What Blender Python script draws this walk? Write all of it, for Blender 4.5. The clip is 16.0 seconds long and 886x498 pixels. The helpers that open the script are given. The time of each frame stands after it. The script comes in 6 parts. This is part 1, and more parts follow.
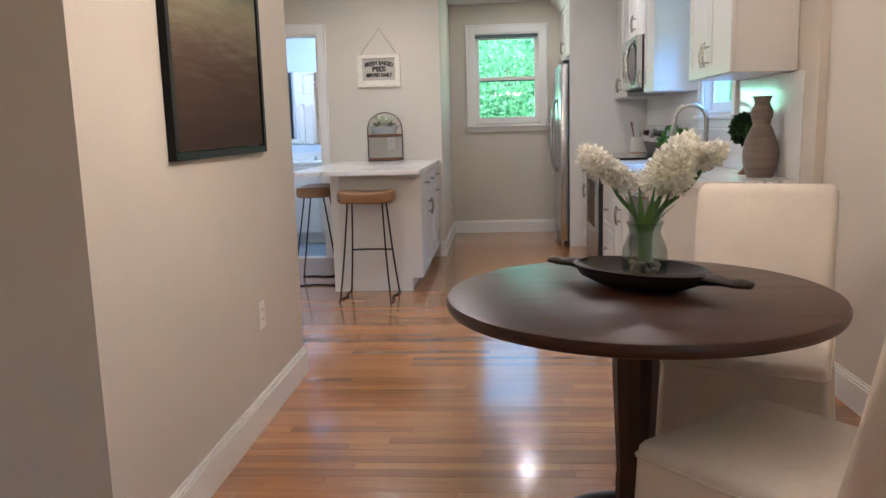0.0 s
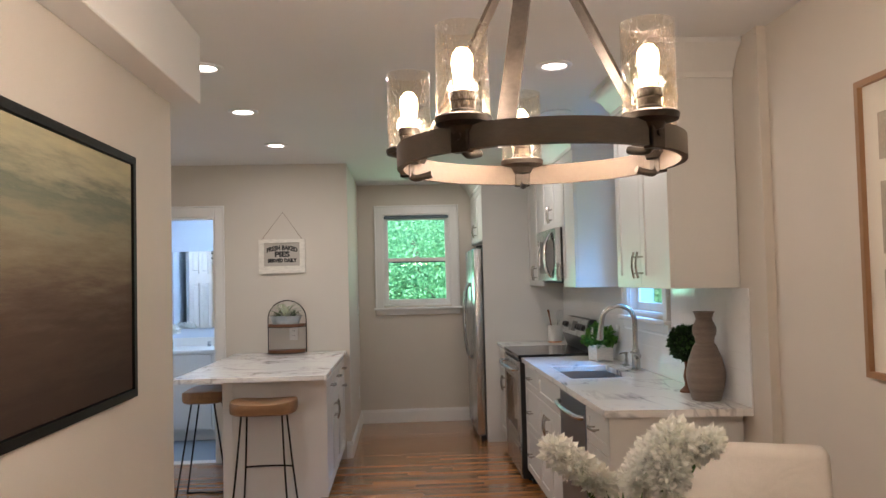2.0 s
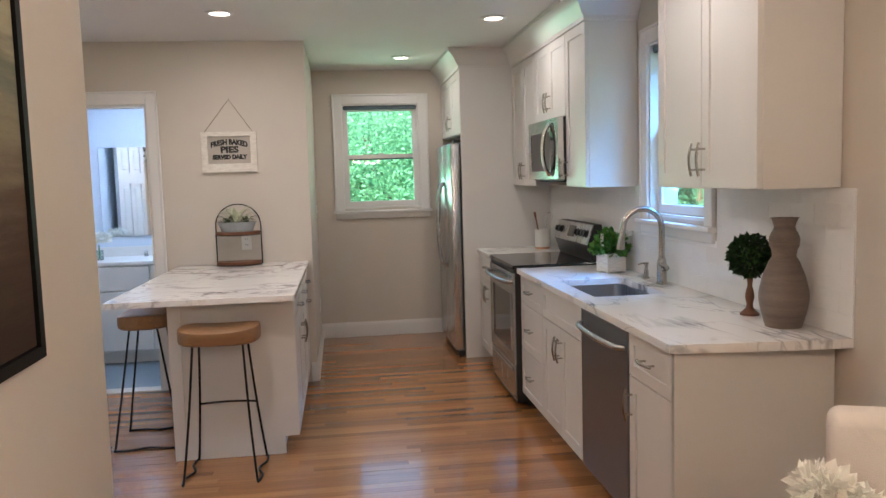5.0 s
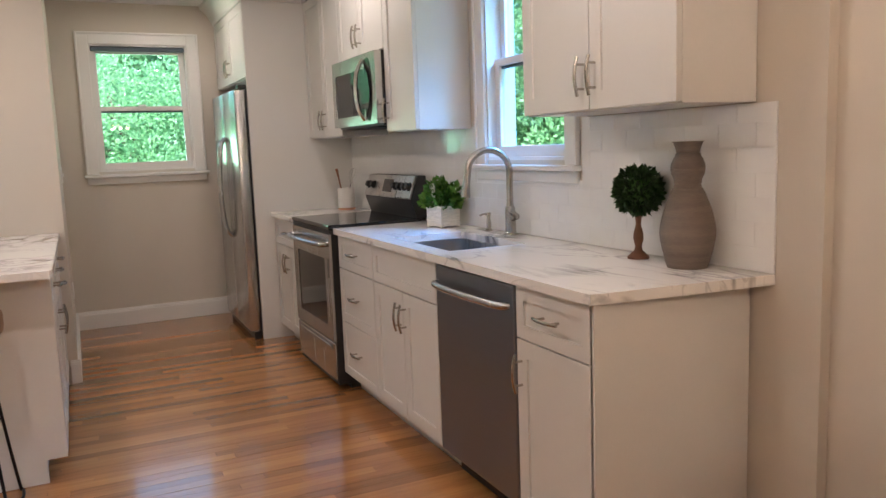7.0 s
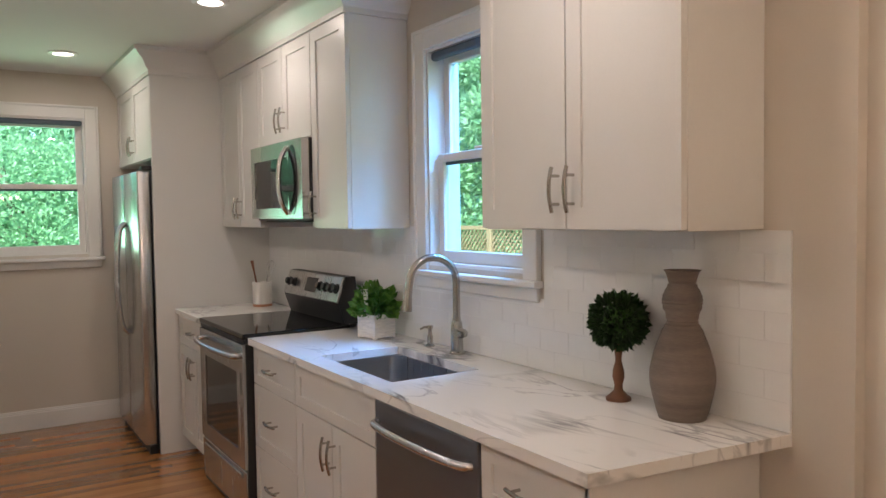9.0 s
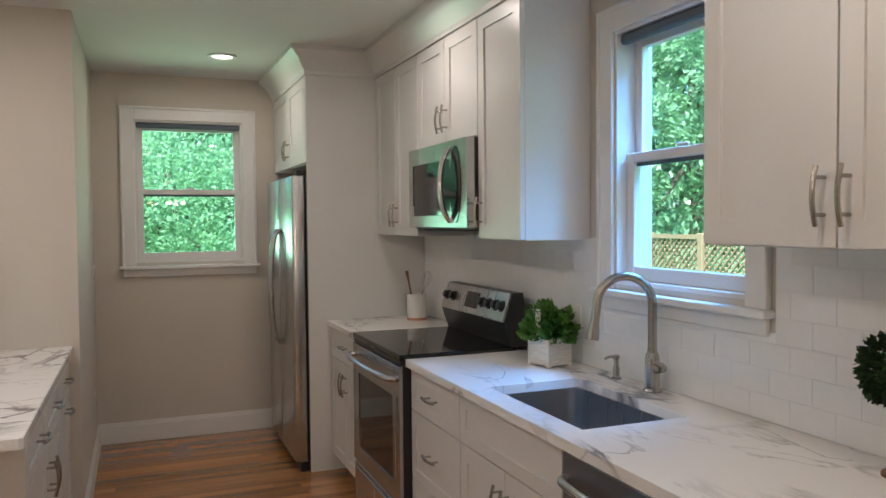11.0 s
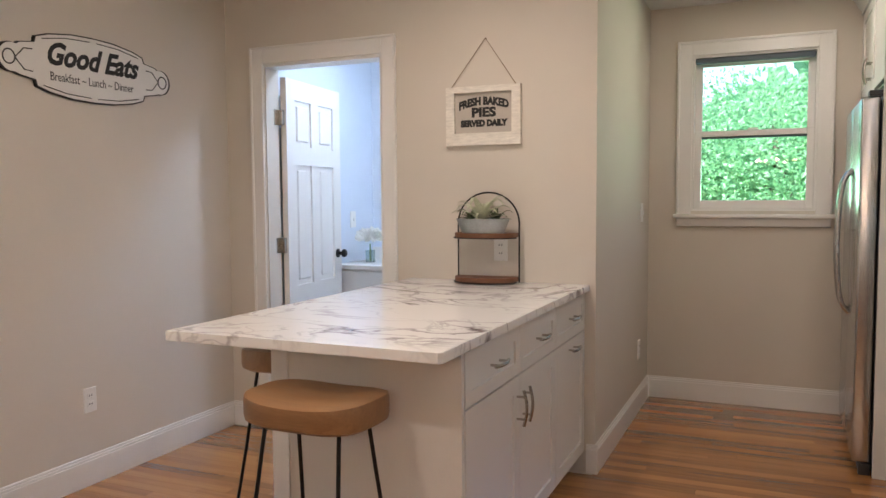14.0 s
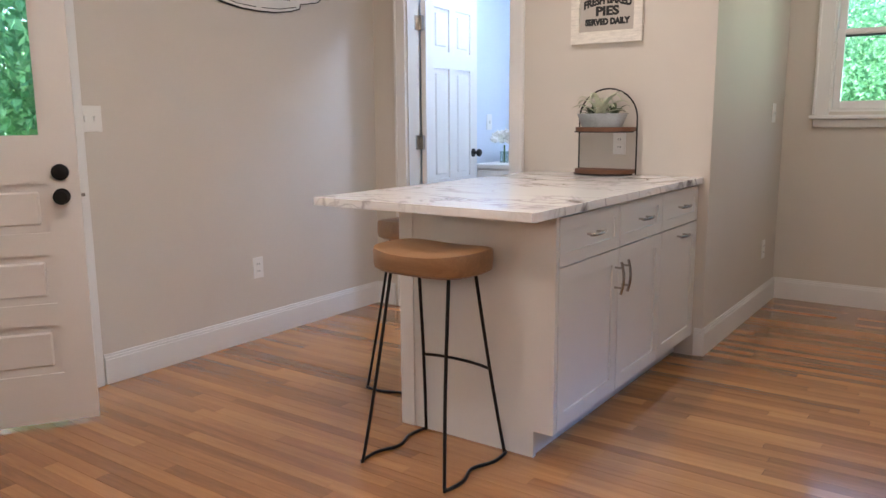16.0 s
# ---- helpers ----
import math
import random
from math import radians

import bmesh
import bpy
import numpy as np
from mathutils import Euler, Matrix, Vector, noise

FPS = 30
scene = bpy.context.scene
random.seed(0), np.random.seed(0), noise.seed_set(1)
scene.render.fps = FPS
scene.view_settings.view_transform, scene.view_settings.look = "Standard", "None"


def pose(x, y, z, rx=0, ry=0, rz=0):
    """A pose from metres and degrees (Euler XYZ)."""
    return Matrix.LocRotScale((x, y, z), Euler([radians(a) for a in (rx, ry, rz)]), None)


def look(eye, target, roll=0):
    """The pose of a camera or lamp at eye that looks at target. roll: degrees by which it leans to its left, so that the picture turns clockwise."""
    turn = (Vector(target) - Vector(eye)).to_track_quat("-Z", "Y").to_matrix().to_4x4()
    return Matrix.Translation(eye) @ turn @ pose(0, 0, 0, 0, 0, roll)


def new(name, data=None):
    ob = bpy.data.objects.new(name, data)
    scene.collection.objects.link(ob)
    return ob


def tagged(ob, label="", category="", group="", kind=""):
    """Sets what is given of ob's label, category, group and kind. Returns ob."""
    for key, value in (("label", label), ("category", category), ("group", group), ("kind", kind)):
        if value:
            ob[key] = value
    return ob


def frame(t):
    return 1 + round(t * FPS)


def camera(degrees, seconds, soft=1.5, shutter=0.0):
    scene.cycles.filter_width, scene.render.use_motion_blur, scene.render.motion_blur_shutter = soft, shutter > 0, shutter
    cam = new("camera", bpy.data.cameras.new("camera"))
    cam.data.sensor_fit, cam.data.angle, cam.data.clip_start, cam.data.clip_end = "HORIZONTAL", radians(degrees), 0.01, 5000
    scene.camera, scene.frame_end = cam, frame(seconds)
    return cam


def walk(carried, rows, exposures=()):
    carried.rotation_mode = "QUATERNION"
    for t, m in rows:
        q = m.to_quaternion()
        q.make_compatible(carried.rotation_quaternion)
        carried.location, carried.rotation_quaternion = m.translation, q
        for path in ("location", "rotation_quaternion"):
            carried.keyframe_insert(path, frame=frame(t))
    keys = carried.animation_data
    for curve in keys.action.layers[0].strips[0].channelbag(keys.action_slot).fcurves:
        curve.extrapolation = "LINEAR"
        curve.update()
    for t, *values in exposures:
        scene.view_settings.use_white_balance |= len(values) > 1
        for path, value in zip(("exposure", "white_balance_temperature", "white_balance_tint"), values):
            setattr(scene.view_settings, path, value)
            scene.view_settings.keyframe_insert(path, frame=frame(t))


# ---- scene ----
cam = camera(59.9, 16.0)
PATH = [
    (0, (0.034, 0.383, 1.217), (-0.117, 2.353, 0.902), -1.6),
    (0.5, (0.061, 0.571, 1.265), (-0.018, 2.554, 1.019), -0.8),
    (1, (0.024, 0.698, 1.355), (-0.024, 2.695, 1.253), -0.3),
    (1.5, (-0.028, 0.814, 1.446), (0.008, 2.814, 1.467), -0.3),
    (2, (-0.042, 0.912, 1.501), (0.067, 2.908, 1.581), -1.4),
    (2.5, (-0.034, 1.032, 1.575), (0.108, 3.026, 1.651), -2.2),
    (3, (-0.025, 1.192, 1.651), (0.115, 3.187, 1.701), -2.4),
    (3.5, (-0.088, 1.31, 1.69), (0.082, 3.302, 1.722), -1.9),
    (6, (-0.393, 2.168, 1.376), (0.098, 4.081, 1.065), -2.8),
    (6.5, (-0.452, 2.364, 1.355), (0.271, 4.205, 1.059), -2.8),
    (7, (-0.432, 2.532, 1.334), (0.42, 4.322, 1.071), -2.1),
    (7.5, (-0.355, 2.71, 1.336), (0.598, 4.455, 1.122), -1.0),
    (8, (-0.315, 2.854, 1.385), (0.747, 4.54, 1.214), -0.2),
    (10.5, (-0.319, 3.282, 1.534), (0.706, 5.0, 1.53), -0.8),
    (11, (-0.232, 3.464, 1.503), (0.508, 5.321, 1.431), -0.5),
    (11.5, (-0.175, 3.611, 1.473), (0.335, 5.542, 1.377), -0.7),
    (12, (-0.118, 3.804, 1.44), (0.217, 5.773, 1.356), -0.9),
    (12.5, (-0.044, 3.951, 1.388), (0.106, 5.943, 1.307), -1.4),
    (13, (0.085, 4.006, 1.37), (-0.042, 5.999, 1.257), -1.0),
    (13.5, (0.219, 4.011, 1.347), (-0.282, 5.942, 1.207), 0.7),
    (14, (0.298, 3.967, 1.338), (-0.505, 5.793, 1.202), -0.4),
    (14.5, (0.369, 3.904, 1.318), (-0.573, 5.663, 1.183), -0.5),
    (15, (0.471, 3.816, 1.283), (-0.539, 5.531, 1.078), 0.1),
    (15.5, (0.536, 3.761, 1.251), (-0.525, 5.43, 0.955), 0.2),
    (16, (0.617, 3.71, 1.213), (-0.521, 5.32, 0.877), -0.4),
]
walk(cam, [(t, look(eye, target, roll)) for t, eye, target, roll in PATH], [(0, 2.38, 5780, 13), (1.0, 2.24, 6030, 14), (2.0, 2.0, 6120, 14), (3.5, 1.92, 6080, 13), (6.0, 2.24, 6400, 19), (8.0, 2.14, 6700, 20), (10.5, 1.82, 6350, 14), (12.0, 1.9, 6500, 19), (13.5, 2.16, 6850, 20), (14.5, 2.28, 6650, 18), (16.0, 2.38, 6300, 19)])

# ---- light ----
world = bpy.data.worlds.new("sky")
scene.world = world
world.use_nodes = True
wn = world.node_tree
sky = wn.nodes.new("ShaderNodeTexSky")
sky.sky_type, sky.sun_disc = "NISHITA", False
sky.sun_elevation, sky.sun_rotation = radians(52), radians(228)
wn.links.new(sky.outputs[0], wn.nodes["Background"].inputs[0])
wn.nodes["Background"].inputs[1].default_value = 0.15


def lamp(name, kind, m, energy, color, size=0.1, size_y=0.0, spread=180, angle=0.5):
    d = bpy.data.lights.new(name, kind)
    d.energy, d.color = energy, color
    if kind == "AREA":
        d.size, d.spread = size, radians(spread)
        if size_y:
            d.shape, d.size_y = "RECTANGLE", size_y
        else:
            d.shape = "DISK"
    elif kind == "SUN":
        d.angle = radians(angle)
    else:
        d.shadow_soft_size = size
    ob = new(name, d)
    ob.matrix_world = m
    return ob


SUN_FROM = Vector((math.sin(radians(228)) * math.cos(radians(52)), math.cos(radians(228)) * math.cos(radians(52)), math.sin(radians(52))))
lamp("sun", "SUN", look(SUN_FROM * 20, (0, 0, 0)), 5.0, (1.0, 0.95, 0.86))
# added area lamps outside the windows that stand in for their daylight
lamp("side_window_fill", "AREA", look((2.6, 5.0, 3.75), (1.5, 5.6, 1.75)), 135, (0.13, 0.44, 1.0), 1.6, 1.2)
# low green lamp in place of light thrown back by the trees
lamp("back_window_green_fill", "AREA", look((0.1, 10.7, 1.15), (0.1, 9.2, 1.85)), 13, (0.56, 1.0, 0.66), 1.8, 1.0)
lamp("dining_window_fill", "AREA", look((2.35, -0.75, 2.7), (1.5, -0.75, 1.5)), 110, (0.86, 0.95, 1.0), 1.4, 1.1)
WARM = (1.0, 0.82, 0.64)
CANS = [(-0.95, 4.55), (-0.96, 5.50), (-0.95, 6.63), (0.72, 4.57), (0.755, 6.78), (0.28, 8.38)]
CEIL = 2.53
for cx, cy in CANS:
    lamp("can_lamp", "AREA", look((cx, cy, CEIL - 0.022), (cx, cy + 0.001, 0)), 1.95 if cx < 0 else 1.25, (1.0, 0.90, 0.80), 0.10)
# unseen cool lamp, added to brighten the bathroom
BATH_LAMP = (-1.7, 8.2)
lamp("bath_fill_lamp", "AREA", look((*BATH_LAMP, CEIL - 0.03), (BATH_LAMP[0], BATH_LAMP[1] + 0.001, 0)), 6.0, (0.56, 0.76, 1.0), 0.3)


# ---- materials ----
def nodes_of(name):
    m = bpy.data.materials.new(name)
    m.use_nodes = True
    return m, m.node_tree.nodes, m.node_tree.links, m.node_tree.nodes["Principled BSDF"]


def mat(name, color, rough=0.5, metal=0.0, var=0.06, scale=6.0, bump=0.1, fine=120.0, stretch=(1, 1, 1), coat=0.0, spec=0.5, tint=None, fold=0.0):
    """A surface with broad unevenness and a fine grain."""
    m, n, l, b = nodes_of(name)
    tc = n.new("ShaderNodeTexCoord")
    mp = n.new("ShaderNodeMapping")
    mp.inputs["Scale"].default_value = stretch
    l.new(tc.outputs["Object"], mp.inputs[0])
    big, small = n.new("ShaderNodeTexNoise"), n.new("ShaderNodeTexNoise")
    big.inputs["Scale"].default_value, big.inputs["Detail"].default_value = scale, 5
    small.inputs["Scale"].default_value, small.inputs["Detail"].default_value = fine, 3
    for t in (big, small):
        l.new(mp.outputs[0], t.inputs["Vector"])
    mix = n.new("ShaderNodeMix")
    mix.data_type = "RGBA"
    dark = [c * (1 - var) for c in color] if tint is None else tint
    mix.inputs["A"].default_value, mix.inputs["B"].default_value = (*dark, 1), (*[min(1, c * (1 + var)) for c in color], 1)
    add = n.new("ShaderNodeMath")
    add.operation = "MULTIPLY_ADD"
    add.inputs[1].default_value, add.inputs[2].default_value = 0.35, 0.0
    l.new(small.outputs["Fac"], add.inputs[0])
    sm = n.new("ShaderNodeMath")
    sm.operation = "MULTIPLY_ADD"
    sm.inputs[1].default_value = 0.65
    l.new(big.outputs["Fac"], sm.inputs[0])
    l.new(add.outputs[0], sm.inputs[2])
    rmp = n.new("ShaderNodeMapRange")
    rmp.inputs[1].default_value, rmp.inputs[2].default_value = 0.3, 0.7
    l.new(sm.outputs[0], rmp.inputs[0])
    l.new(rmp.outputs[0], mix.inputs["Factor"])
    l.new(mix.outputs["Result"], b.inputs["Base Color"])
    rr = n.new("ShaderNodeMapRange")
    rr.inputs[3].default_value, rr.inputs[4].default_value = max(0.02, rough * 0.85), min(1, rough * 1.15)
    l.new(big.outputs["Fac"], rr.inputs[0])
    l.new(rr.outputs[0], b.inputs["Roughness"])
    b.inputs["Metallic"].default_value = metal
    b.inputs["Coat Weight"].default_value = coat
    b.inputs["Coat Roughness"].default_value = 0.12
    b.inputs["Specular IOR Level"].default_value = spec
    if bump:
        bp = n.new("ShaderNodeBump")
        bp.inputs["Strength"].default_value, bp.inputs["Distance"].default_value = bump, 0.004
        l.new(small.outputs["Fac"], bp.inputs["Height"])
        l.new(bp.outputs[0], b.inputs["Normal"])
        if fold:
            wr, fb = n.new("ShaderNodeTexNoise"), n.new("ShaderNodeBump")
            wr.inputs["Scale"].default_value, wr.inputs["Detail"].default_value, wr.inputs["Distortion"].default_value = 5.5, 3, 1.6
            l.new(mp.outputs[0], wr.inputs["Vector"])
            fb.inputs["Strength"].default_value, fb.inputs["Distance"].default_value = fold, 0.03
            l.new(wr.outputs["Fac"], fb.inputs["Height"])
            l.new(fb.outputs[0], bp.inputs["Normal"])
    return m


def mat_wood(name, dark, light, rough, along="X", ring=9.0, coat=0.0, pieces=False, grain=1.0, relief=0.12):
    """Wood with long grain; pieces: each board has a tone of its own."""
    m, n, l, b = nodes_of(name)
    tc = n.new("ShaderNodeTexCoord")
    mp = n.new("ShaderNodeMapping")
    s = {"X": (0.7, 14, 14), "Y": (14, 0.7, 14), "Z": (14, 14, 0.7)}[along]
    mp.inputs["Scale"].default_value = s
    l.new(tc.outputs["Object"], mp.inputs[0])
    info = n.new("ShaderNodeObjectInfo")
    geo = n.new("ShaderNodeNewGeometry")
    tone = n.new("ShaderNodeMath")
    tone.operation = "ADD"
    l.new(info.outputs["Random"], tone.inputs[0])
    l.new(geo.outputs["Random Per Island"], tone.inputs[1])
    fr = n.new("ShaderNodeMath")
    fr.operation = "FRACT"
    l.new(tone.outputs[0], fr.inputs[0])
    off = n.new("ShaderNodeVectorMath")
    off.operation = "MULTIPLY_ADD"
    off.inputs[1].default_value = (37, 53, 71)
    l.new(fr.outputs[0], off.inputs[0])
    l.new(mp.outputs[0], off.inputs[2])
    g = n.new("ShaderNodeTexNoise")
    g.inputs["Scale"].default_value, g.inputs["Detail"].default_value, g.inputs["Distortion"].default_value = ring * 0.35, 7, 0.8
    l.new(off.outputs[0] if pieces else mp.outputs[0], g.inputs["Vector"])
    fine = n.new("ShaderNodeTexNoise")
    fine.inputs["Scale"].default_value, fine.inputs["Detail"].default_value = ring * 3, 4
    l.new(off.outputs[0] if pieces else mp.outputs[0], fine.inputs["Vector"])
    mixf = n.new("ShaderNodeMath")
    mixf.operation = "MULTIPLY_ADD"
    mixf.inputs[1].default_value = 0.45 * grain
    l.new(g.outputs["Fac"], mixf.inputs[0])
    t2 = n.new("ShaderNodeMath")
    t2.operation = "MULTIPLY_ADD"
    t2.inputs[1].default_value = 0.25 * grain
    l.new(fine.outputs["Fac"], t2.inputs[0])
    if pieces:
        t3 = n.new("ShaderNodeMath")
        t3.operation = "MULTIPLY_ADD"
        t3.inputs[1].default_value, t3.inputs[2].default_value = 0.50, -0.09
        l.new(fr.outputs[0], t3.inputs[0])
        l.new(t3.outputs[0], t2.inputs[2])
    else:
        t2.inputs[2].default_value = 0.12
    l.new(t2.outputs[0], mixf.inputs[2])
    mix = n.new("ShaderNodeMix")
    mix.data_type = "RGBA"
    mix.inputs["A"].default_value, mix.inputs["B"].default_value = (*dark, 1), (*light, 1)
    l.new(mixf.outputs[0], mix.inputs["Factor"])
    l.new(mix.outputs["Result"], b.inputs["Base Color"])
    rr = n.new("ShaderNodeMapRange")
    rr.inputs[3].default_value, rr.inputs[4].default_value = rough * 0.8, rough * 1.3
    l.new(g.outputs["Fac"], rr.inputs[0])
    l.new(rr.outputs[0], b.inputs["Roughness"])
    b.inputs["Coat Weight"].default_value = coat
    b.inputs["Coat Roughness"].default_value = 0.10
    bp = n.new("ShaderNodeBump")
    bp.inputs["Strength"].default_value, bp.inputs["Distance"].default_value = relief, 0.002
    l.new(fine.outputs["Fac"], bp.inputs["Height"])
    l.new(bp.outputs[0], b.inputs["Normal"])
    return m


def mat_marble(name, seed, vein, stretch, rot, amount):
    """White quartz with grey branching veins."""
    m, n, l, b = nodes_of(name)
    tc = n.new("ShaderNodeTexCoord")
    mp = n.new("ShaderNodeMapping")
    mp.inputs["Location"].default_value = (seed, seed * 0.7, 0)
    mp.inputs["Rotation"].default_value = (0, 0, radians(rot))
    mp.inputs["Scale"].default_value = stretch
    l.new(tc.outputs["Object"], mp.inputs[0])
    facs = []
    for sc, wid, dis in ((1.5, 0.024, 1.3), (3.6, 0.020, 1.0)):
        t = n.new("ShaderNodeTexNoise")
        t.inputs["Scale"].default_value, t.inputs["Detail"].default_value, t.inputs["Distortion"].default_value = sc, 6, dis
        l.new(mp.outputs[0], t.inputs["Vector"])
        d = n.new("ShaderNodeMath")
        d.operation = "SUBTRACT"
        d.inputs[1].default_value = 0.5
        l.new(t.outputs["Fac"], d.inputs[0])
        a = n.new("ShaderNodeMath")
        a.operation = "ABSOLUTE"
        l.new(d.outputs[0], a.inputs[0])
        r = n.new("ShaderNodeMapRange")
        r.inputs[1].default_value, r.inputs[2].default_value = 0.0, wid
        r.inputs[3].default_value, r.inputs[4].default_value = 1.0, 0.0
        l.new(a.outputs[0], r.inputs[0])
        facs.append(r)
    gate = n.new("ShaderNodeTexNoise")
    gate.inputs["Scale"].default_value, gate.inputs["Detail"].default_value = 2.1, 2
    l.new(tc.outputs["Object"], gate.inputs["Vector"])
    gr = n.new("ShaderNodeMapRange")
    gr.inputs[1].default_value, gr.inputs[2].default_value = 0.62 - amount * 0.22, 0.72 - amount * 0.1
    l.new(gate.outputs["Fac"], gr.inputs[0])
    mx = n.new("ShaderNodeMath")
    mx.operation = "MAXIMUM"
    half = n.new("ShaderNodeMath")
    half.operation = "MULTIPLY"
    half.inputs[1].default_value = 0.6
    l.new(facs[1].outputs[0], half.inputs[0])
    l.new(facs[0].outputs[0], mx.inputs[0])
    l.new(half.outputs[0], mx.inputs[1])
    ml = n.new("ShaderNodeMath")
    ml.operation = "MULTIPLY"
    l.new(mx.outputs[0], ml.inputs[0])
    l.new(gr.outputs[0], ml.inputs[1])
    mix = n.new("ShaderNodeMix")
    mix.data_type = "RGBA"
    mix.inputs["A"].default_value, mix.inputs["B"].default_value = (0.80, 0.79, 0.77, 1), (*vein, 1)
    l.new(ml.outputs[0], mix.inputs["Factor"])
    l.new(mix.outputs["Result"], b.inputs["Base Color"])
    b.inputs["Roughness"].default_value = 0.14
    return m


def mat_glass(name, color=(1, 1, 1), rough=0.0, seeds=0.0, base=0.035):
    """Thin clear pane: mostly see-through, with gloss at a slant."""
    m, n, l, b = nodes_of(name)
    out = n["Material Output"]
    tr, gl, mx = n.new("ShaderNodeBsdfTransparent"), n.new("ShaderNodeBsdfGlossy"), n.new("ShaderNodeMixShader")
    tr.inputs[0].default_value = (*color, 1)
    gl.inputs["Roughness"].default_value = rough
    fz = n.new("ShaderNodeLayerWeight")
    fz.inputs[0].default_value = 0.5
    pw = n.new("ShaderNodeMath")
    pw.operation = "POWER"
    pw.inputs[1].default_value = 4.0
    l.new(fz.outputs["Facing"], pw.inputs[0])
    sc = n.new("ShaderNodeMath")
    sc.operation = "MULTIPLY_ADD"
    sc.inputs[1].default_value, sc.inputs[2].default_value = 0.85, base
    l.new(pw.outputs[0], sc.inputs[0])
    l.new(sc.outputs[0], mx.inputs[0])
    l.new(tr.outputs[0], mx.inputs[1])
    l.new(gl.outputs[0], mx.inputs[2])
    l.new(mx.outputs[0], out.inputs[0])
    if seeds:
        v = n.new("ShaderNodeTexVoronoi")
        v.inputs["Scale"].default_value = seeds
        tc = n.new("ShaderNodeTexCoord")
        mp = n.new("ShaderNodeMapping")
        mp.inputs["Scale"].default_value = (1, 1, 0.55)
        l.new(tc.outputs["Object"], mp.inputs[0])
        l.new(mp.outputs[0], v.inputs["Vector"])
        r = n.new("ShaderNodeMapRange")
        r.inputs[1].default_value, r.inputs[2].default_value, r.inputs[3].default_value, r.inputs[4].default_value = 0.05, 0.4, 1, 0
        l.new(v.outputs["Distance"], r.inputs[0])
        bp = n.new("ShaderNodeBump")
        bp.inputs["Strength"].default_value, bp.inputs["Distance"].default_value = 0.8, 0.006
        l.new(r.outputs[0], bp.inputs["Height"])
        l.new(bp.outputs[0], gl.inputs["Normal"])
        dots = n.new("ShaderNodeMath")
        dots.operation = "MULTIPLY_ADD"
        dots.inputs[1].default_value = 0.16
        l.new(r.outputs[0], dots.inputs[0])
        l.new(sc.outputs[0], dots.inputs[2])
        l.new(dots.outputs[0], mx.inputs[0])
        l.new(bp.outputs[0], fz.inputs["Normal"])
    n.remove(b)
    return m


def mat_emit(name, color, strength):
    m, n, l, b = nodes_of(name)
    b.inputs["Base Color"].default_value = (*color, 1)
    b.inputs["Emission Color"].default_value = (*color, 1)
    b.inputs["Emission Strength"].default_value = strength
    return m


def mat_leaf(name, a, c):
    """Leaves of many greens, that let some light through."""
    m, n, l, b = nodes_of(name)
    geo = n.new("ShaderNodeNewGeometry")
    mix = n.new("ShaderNodeMix")
    mix.data_type = "RGBA"
    mix.inputs["A"].default_value, mix.inputs["B"].default_value = (*a, 1), (*c, 1)
    l.new(geo.outputs["Random Per Island"], mix.inputs["Factor"])
    l.new(mix.outputs["Result"], b.inputs["Base Color"])
    b.inputs["Roughness"].default_value = 0.45
    tl, ms = n.new("ShaderNodeBsdfTranslucent"), n.new("ShaderNodeMixShader")
    l.new(mix.outputs["Result"], tl.inputs[0])
    ms.inputs[0].default_value = 0.45
    l.new(b.outputs[0], ms.inputs[1])
    l.new(tl.outputs[0], ms.inputs[2])
    l.new(ms.outputs[0], n["Material Output"].inputs[0])
    return m


